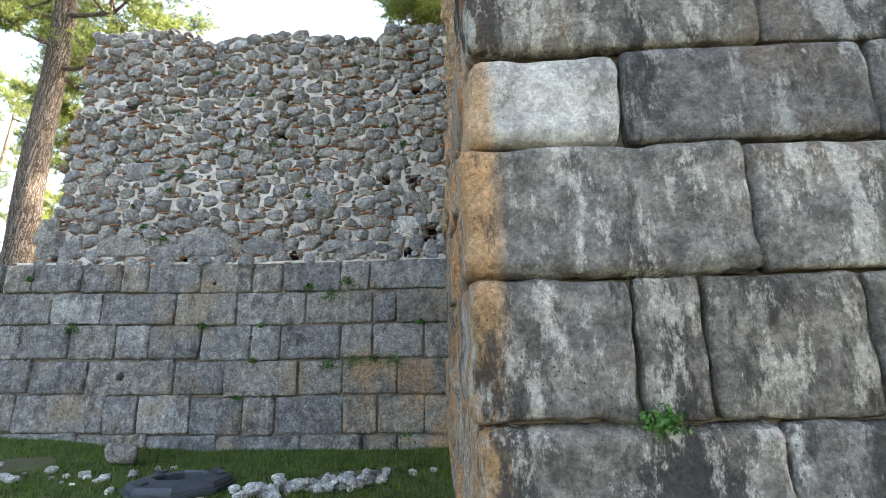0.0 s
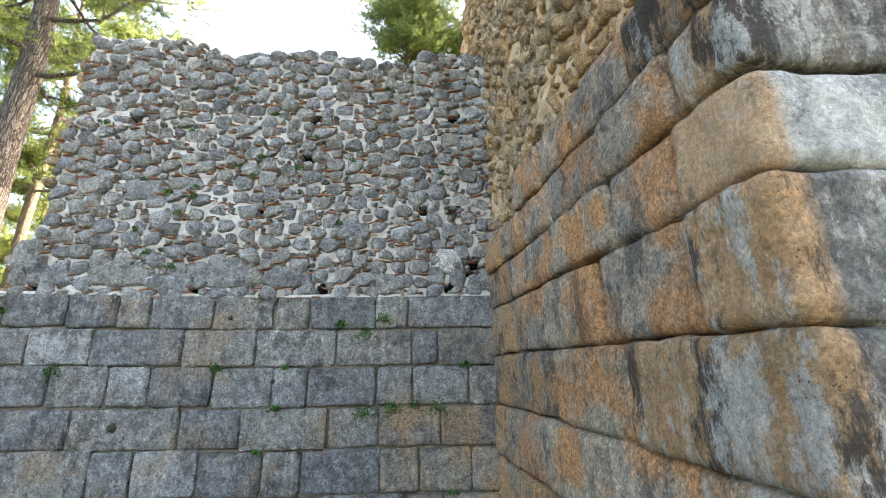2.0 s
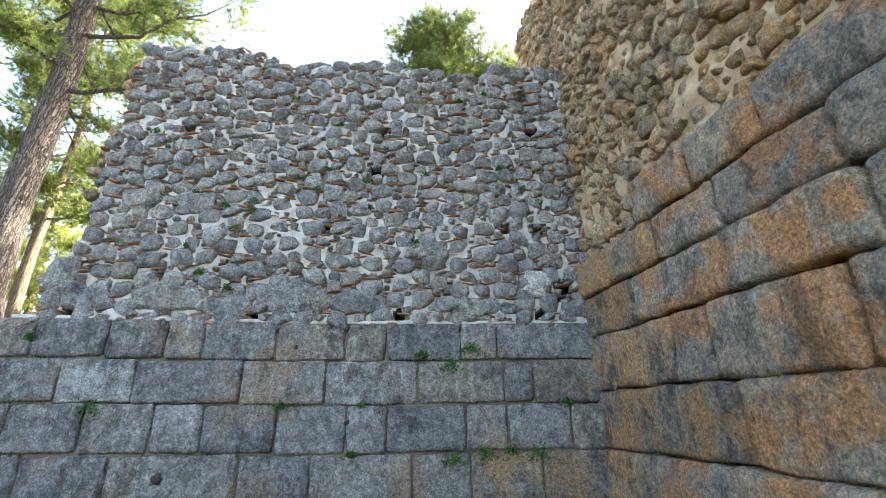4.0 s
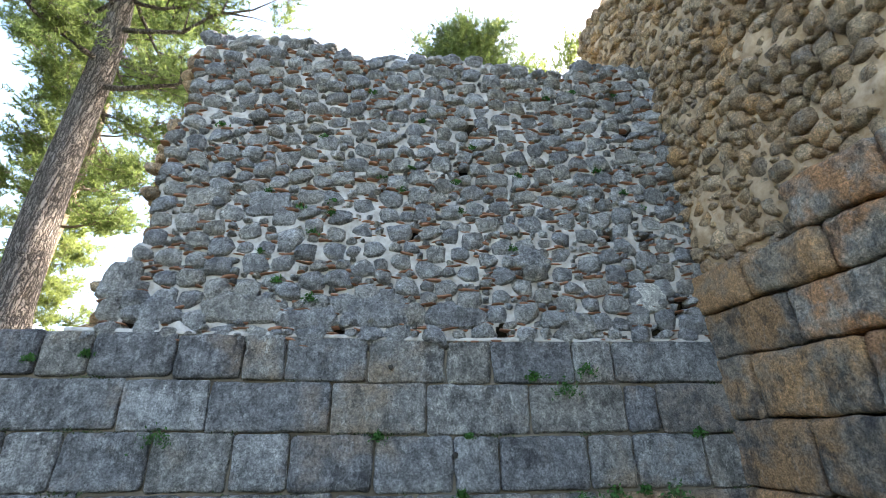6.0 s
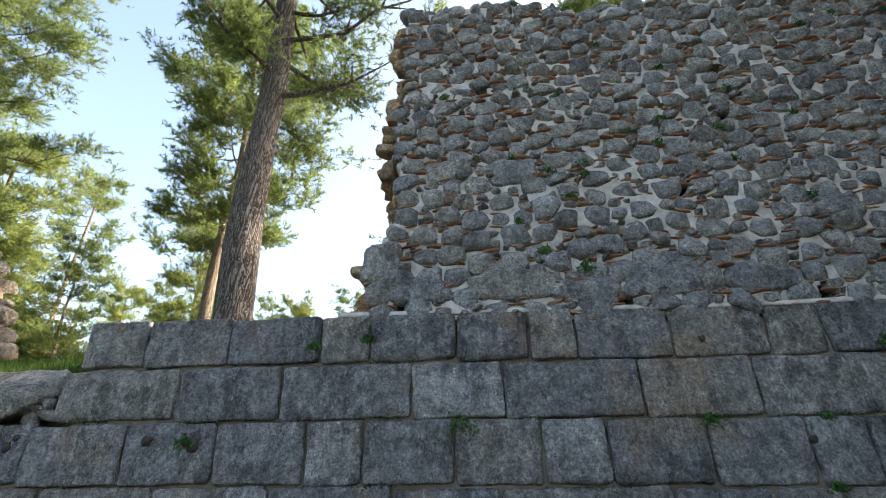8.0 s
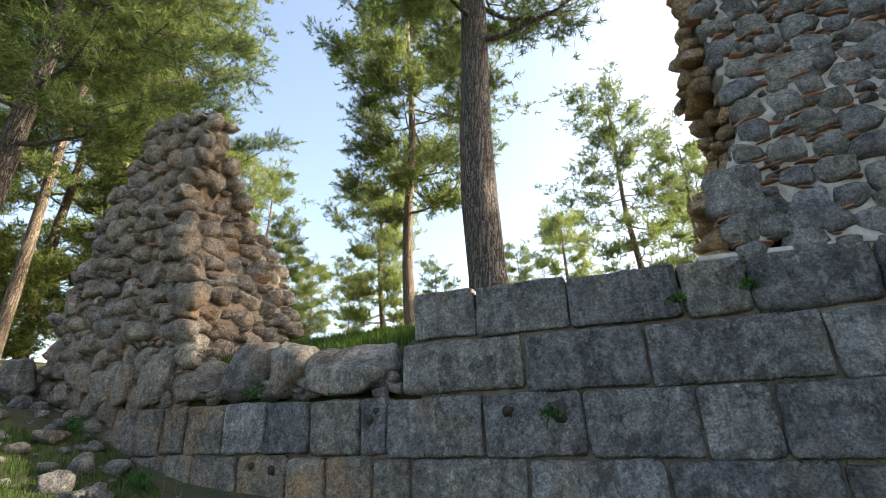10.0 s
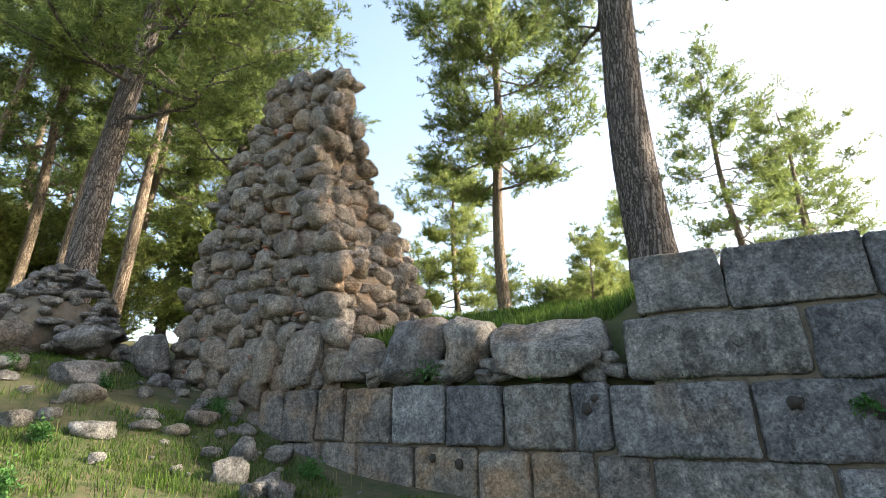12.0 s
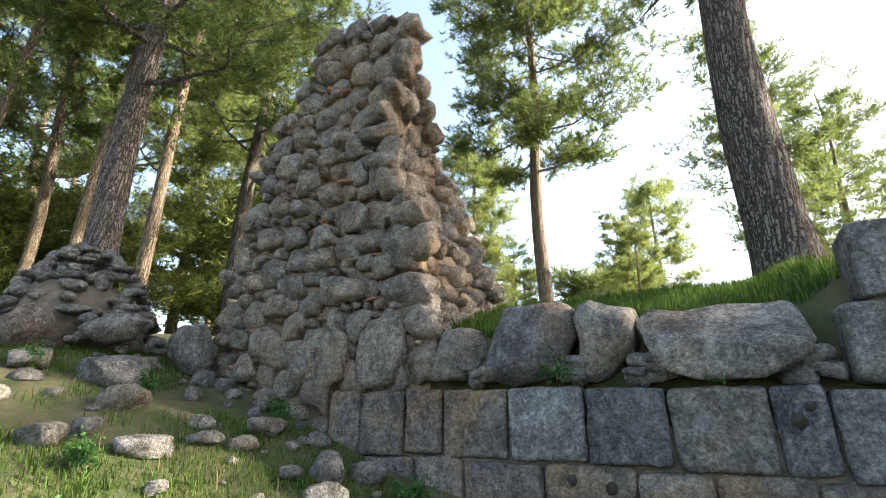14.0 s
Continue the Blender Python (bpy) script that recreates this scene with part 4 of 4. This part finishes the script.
for k, (x, y, w, d, h) in enumerate(((-14.9, 6.1, 0.85, 0.6, 0.5), (-14.33, 5.9, 0.48, 0.4, 0.32), (-13.66, 6.65, 0.62, 0.42, 0.24), (-13.66, 7.05, 0.16, 0.13, 0.14), (-13.38, 7.0, 0.27, 0.22, 0.2), (-13.35, 6.66, 0.16, 0.14, 0.13), (-14.9, 6.95, 0.36, 0.3, 0.26), (-14.47, 6.57, 0.28, 0.22, 0.2), (-13.57, 5.63, 0.45, 0.35, 0.22), (-13.59, 6.06, 0.32, 0.26, 0.16), (-13.05, 6.36, 0.28, 0.2, 0.18), (-12.95, 6.6, 0.46, 0.34, 0.36), (-12.74, 6.84, 0.34, 0.26, 0.3), (-12.6, 6.18, 0.36, 0.3, 0.34), (-14.15, 7.05, 0.24, 0.2, 0.2), (-14.0, 6.85, 0.2, 0.16, 0.16), (-14.75, 7.1, 0.28, 0.2, 0.22), (-14.5, 7.0, 0.22, 0.2, 0.18), (-12.88, 5.91, 0.16, 0.14, 0.12), (-12.4, 6.45, 0.22, 0.18, 0.18), (-12.15, 6.3, 0.3, 0.24, 0.24), (-15.3, 6.6, 0.4, 0.3, 0.24), (-15.25, 5.6, 0.5, 0.4, 0.3), (-13.9, 5.2, 0.36, 0.3, 0.22))):
    rock(x, y, w * 0.78, d * 0.78, h * 0.72, k * 1.9, yaw=k * 47, sink=0.25)
rock(-15.25, 7.02, 0.56, 0.5, 0.58, 3, M_ROCK, "rounded grey boulder standing beside the tower", 0.1, "boulder")
rock(-15.6, 6.35, 0.7, 0.45, 0.32, 9, M_ROCK, "slab-like grey boulder on the rubble heap", -0.35, "boulder", 20)
rock(-15.9, 5.75, 0.55, 0.5, 0.45, 7, M_ROCK, "large dark boulder at the foot of the rubble heap", 0.12, "boulder")
rock(-16.4, 5.3, 0.55, 0.5, 0.45, 12, M_ROCK, "grey boulder at the foot of the rubble heap", 0.1, "boulder", 60)
heap = empty("rubble_heap", (-16.6, 6.5, gz(-16.6, 6.5)), "conical heap of ruined rubble masonry", "ruin")
hv = stone_shape(5, 0.8, 0.15, True) * np.array([0.75, 0.68, 0.8])
hv[:, :2] *= np.clip(1.0 - 0.42 * (hv[:, 2:] / 0.9), 0.3, 1.5)
under("mortar_core", mesh_of("mortar_core", hv, ICO3_F, M_EARTH), heap, "", Matrix.Translation((0, 0, 0.2)))
for k in range(280):
    a, z = rng.uniform(0, 6.28), rng.uniform(-0.5, 0.92)
    q = (1 - 0.55 * z / 0.95) * math.sqrt(max(0, 1 - (z / 0.97) ** 4))
    stone_part(heap, ((heap.location[0] + 0.86 * q * math.cos(a), heap.location[1] + 0.76 * q * math.sin(a), heap.location[2] + 0.15 + z), (rng.uniform(0.05, 0.12), rng.uniform(0.06, 0.1), rng.uniform(0.035, 0.07)), 0, a + 1.57, 24 + rng.randrange(16)), M_ROCK)
# pale stones heaped in the yard below the wall
for k in range(170):
    x = spot.gauss(-1.4, 0.42) if k < 125 else spot.uniform(-7, -3.2)
    y = 4.98 + (x + 2.1) * 0.48 + spot.gauss(0, 0.13) if k < 125 else spot.gauss(5.75, 0.25)
    s = spot.uniform(0.025, 0.075)
    item = ((x, y, gz(x, y) + s * 0.5 + (0.06 if k < 40 else 0)), (s, s * spot.uniform(0.7, 1), s * spot.uniform(0.5, 0.8)), 0, spot.uniform(0, 6), k)
    key = ("loose", k % 16)
    if key not in STONE_MESHES:
        STONE_MESHES[key] = mesh_of("rock", SHAPES[24 + k % 16], ICO_F, M_ASHLAR_PALE, False)
    ob = new("rock", STONE_MESHES[key])
    ob.matrix_basis = Matrix.Translation(item[0]) @ Matrix.Rotation(item[3], 4, "Z") @ Matrix.Diagonal((*item[1], 1))
    tagged(ob, "pale broken limestone lump on the grass", "rock", "pale stones in the yard")
for k in range(80):
    x, y = spot.uniform(-16.5, -10.3), spot.uniform(4.6, 7.05)
    s = spot.choice((0.025, 0.035, 0.05, 0.05, 0.08, 0.12))
    key = ("slope", k % 16)
    if key not in STONE_MESHES:
        STONE_MESHES[key] = mesh_of("rock", SHAPES[24 + k % 16], ICO_F, M_ROCK, False)
    ob = new("rock", STONE_MESHES[key])
    ob.matrix_basis = Matrix.Translation((x, y, gz(x, y) + s * 0.2)) @ Matrix.Rotation(k * 1.3, 4, "Z") @ Matrix.Diagonal((s, s * 0.8, s * 0.6, 1))
    tagged(ob, "small grey limestone lump in the grass of the slope", "rock", "small stones on the slope")
tufts = np.concatenate([np.c_[rs0.normal(cx, 0.07, 60), rs0.normal(cy, 0.07, 60)] for rs0 in (np.random.RandomState(9),) for cx, cy in rs0.uniform((-17, 3.8), (-11, 6.6), (110, 2))])
rock(-4.1, 6.25, 0.5, 0.36, 0.3, 31, M_ROCK, "squarish brown-stained stone on the grass", 0.1)

# ---- black octagonal plastic lid ----
lid = empty("plastic_drum_lid", (-2.8, 5.3, gz(-2.8, 5.3) - 0.14), "black octagonal plastic lid with a round opening, on grass", "container")


def ring(profile, sides, turn=0.0):
    vs = [(r * math.cos(2 * math.pi * k / sides + turn), r * math.sin(2 * math.pi * k / sides + turn), z) for r, z in profile for k in range(sides)]
    n = len(profile)
    fs = [(a * sides + k, a * sides + (k + 1) % sides, (a + 1) % n * sides + (k + 1) % sides, (a + 1) % n * sides + k) for a in range(n) for k in range(sides)]
    return vs, fs


v, f = ring([(0.46, 0.02), (0.5, 0.05), (0.5, 0.22), (0.47, 0.26), (0.27, 0.29), (0.25, 0.27), (0.25, 0.05)], 8, 0.39)
under("body", mesh_of("body", v, f, M_PLASTIC, False), lid)
v, f = ring([(0.53, 0.17), (0.53, 0.2), (0.48, 0.2), (0.48, 0.17)], 8, 0.39)
under("rim", mesh_of("rim", v, f, M_PLASTIC, False), lid)
for a in (0.5, 0.9, 2.6, 4.2):
    v, f, c = rough_block(-0.06, 0.06, -0.035, 0.035, 0.0, 0.025, 0.008, 0.0, 0.06)
    under("latch", mesh_of("latch", v, f, M_PLASTIC), lid, "", Matrix.Translation((0.38 * math.cos(a), 0.38 * math.sin(a), 0.285)) @ Matrix.Rotation(a + 1.57, 4, "Z"))


# ---- grass and weeds ----
def blades(rs, xy, length, width, bend=0.5):
    n = len(xy)
    z = ground_z(xy[:, 0], xy[:, 1]) - 0.01
    a = rs.uniform(0, 2 * np.pi, n)
    d = np.stack([np.cos(a), np.sin(a), 0 * a], 1)
    s = np.stack([-np.sin(a), np.cos(a), 0 * a], 1) * width
    ln = length * rs.uniform(0.4, 1.3, (n, 1))
    b = np.c_[xy, z]
    mid = b + np.array([0, 0, 0.6]) * ln + d * ln * 0.15
    tip = b + np.array([0, 0, 0.9]) * ln + d * ln * bend * rs.uniform(0.3, 1.2, (n, 1))
    v = np.stack([b - s, b + s, mid + s * 0.7, mid - s * 0.7, tip], 1).reshape(-1, 3)
    f = []
    for k in range(n):
        f += [(5 * k, 5 * k + 1, 5 * k + 2, 5 * k + 3), (5 * k + 3, 5 * k + 2, 5 * k + 4)]
    return v, f


rs = np.random.RandomState(5)


def scatter(n, x0, x1, y0, y1, patch=0.0, scale=1.5):
    p = np.stack([rs.uniform(x0, x1, n), rs.uniform(y0, y1, n), np.zeros(n)], 1)
    return p[bumps(p, scale, 3) > patch - 0.35][:, :2]


def grass(name, xy, length, width, mat, label, bend=0.5):
    v, f = blades(rs, xy, length, width, bend)
    tagged(new(name, mesh_of(name, v, f, mat, False)), label, "grass", kind="stuff")


grass("yard_grass", scatter(80000, -9, 0.05, 4.2, 7.2, -0.1), 0.055, 0.004, M_GRASS, "short bright green grass at the foot of the wall")
grass("slope_grass", scatter(120000, -18.5, -10.0, 3.6, 7.2, 0.38, 1.6), 0.05, 0.003, M_GRASS, "rough green grass on the slope by the tower")
grass("grass_tufts", tufts, 0.1, 0.0035, M_GRASS, "taller tufts of green grass between the stones", 0.8)
grass("terrace_grass", scatter(30000, -12.6, -9.3, 7.6, 11.5, -0.6), 0.15, 0.006, M_GRASS, "long green grass on the terrace behind the low wall")
grass("terrace_fringe", scatter(5000, -9.5, -6.6, 7.75, 9.5, -0.6), 0.16, 0.006, M_DRY, "dry grass along the top of the wall", 0.7)
grass("dry_grass", scatter(500, -18, -11, 3.6, 7.0, 0.3, 1.2), 0.16, 0.003, M_DRY, "dry straw-coloured grass stalks on the slope", 0.8)


def weed(x, y, z, r, seed, droop=0.4, label="small green weed rooted in a wall joint", n=90, leaf=0.02, mat=M_LEAF):
    q = np.random.RandomState(seed)
    c = q.normal(size=(n, 3)) * np.array([r, r * 0.35, r * 0.6]) * 0.6
    c[:, 1] = -np.abs(c[:, 1])
    c[:, 2] -= droop * np.abs(c[:, 0])
    a = q.normal(size=(n, 3))
    a /= np.linalg.norm(a, axis=1, keepdims=True)
    b = np.cross(a, q.normal(size=(n, 3)))
    b /= np.linalg.norm(b, axis=1, keepdims=True)
    ls = leaf * q.uniform(0.6, 1.3, (n, 1))
    v = np.stack([c - a * ls, c - a * ls + b * 0.0015, c + b * ls * 0.5, c + a * ls, c - b * ls * 0.5], 1).reshape(-1, 3)
    v = np.concatenate([v, [[0.0, 0.01, 0.0]]])
    leaves = [tuple(range(5 * k, 5 * k + 5)) for k in range(n)] + [(5 * n, 5 * k, 5 * k + 1) for k in range(n)]
    ob = new("weed", mesh_of("weed", v, leaves, mat, False))
    ob.location = (x, y, z)
    return tagged(ob, label, "weed", "weeds on the walls")


for k, (x, z, r) in enumerate(((-1.87, 2.6, 0.12), (-1.62, 2.78, 0.1), (-2.2, 2.72, 0.07), (-1.5, 1.6, 0.12), (-1.85, 1.55, 0.1), (-0.9, 1.6, 0.13), (-1.2, 1.63, 0.06), (-0.5, 2.14, 0.06), (-5.85, 2.17, 0.12), (-3.8, 2.14, 0.06), (-3.0, 1.62, 0.05), (-7.2, 2.9, 0.05), (-6.7, 2.95, 0.05), (-2.9, 2.13, 0.04), (-8.3, 2.1, 0.06), (-11.4, 2.45, 0.14), (-10.4, 2.35, 0.05), (-4.6, 3.55, 0.07), (-3.2, 1.1, 0.04), (-0.7, 0.55, 0.1))):
    weed(x, FACE - 0.02, z, r, k)
weed(0.98, RY - 0.01, 1.21, 0.07, 50, 0.0, "bright green clover-like weed in a wall joint", 260, 0.014)
for k in range(26):
    x, z = spot.uniform(-6.0, -0.3), spot.uniform(3.4, 6.9)
    weed(x, FACE + 0.0, z, 0.05, 100 + k, 0.2, "tuft of green moss in the rubble joints", 40, 0.022)
for k, (x, y) in enumerate(((-13.5, 5.25), (-14.6, 6.2), (-13.0, 4.9), (-15.2, 5.6), (-13.9, 7.05), (-12.3, 6.8))):
    weed(x, y, gz(x, y) + 0.08, 0.13, 200 + k, 0.0, "leafy green ground weed", 420, 0.014)

# dark moss and tiny weeds along the joints
n = 5200
lv = rs.randint(0, 5, n)
mx = rs.uniform(-9.5, 0.0, n)
mx = mx[bumps(np.stack([mx, lv * 3.1, 0 * mx], 1), 4.0, 1) > 0.12]
lv = rs.randint(0, 5, len(mx))
mz = np.array([0.56, 1.10, 1.61, 2.13, 2.63])[lv] + np.array([rise(x) for x in mx]) + rs.normal(0, 0.012, len(mx))
c = np.stack([mx, FACE + rs.uniform(-0.03, 0.01, len(mx)), mz], 1)
keep = bumps(np.stack([c[:, 0] * 1.0, lv * 7.7, 0 * mx], 1), 2.3, 6) > 0.15
c = c[keep]
a = rs.normal(size=c.shape)
a /= np.linalg.norm(a, axis=1, keepdims=True)
b = np.cross(a, rs.normal(size=c.shape))
b /= np.linalg.norm(b, axis=1, keepdims=True)
v = np.stack([c - a * 0.014, c + b * 0.008, c + a * 0.014, c - b * 0.008], 1).reshape(-1, 3)
tagged(new("joint_moss", mesh_of("joint_moss", v, [(4 * k, 4 * k + 1, 4 * k + 2, 4 * k + 3) for k in range(len(c))], plain_material("dark_moss", (0.03, 0.045, 0.02), (0.07, 0.1, 0.04), 9.0, 0.9, 0), False)), "dark moss and tiny weeds along the wall joints", "moss", kind="stuff")
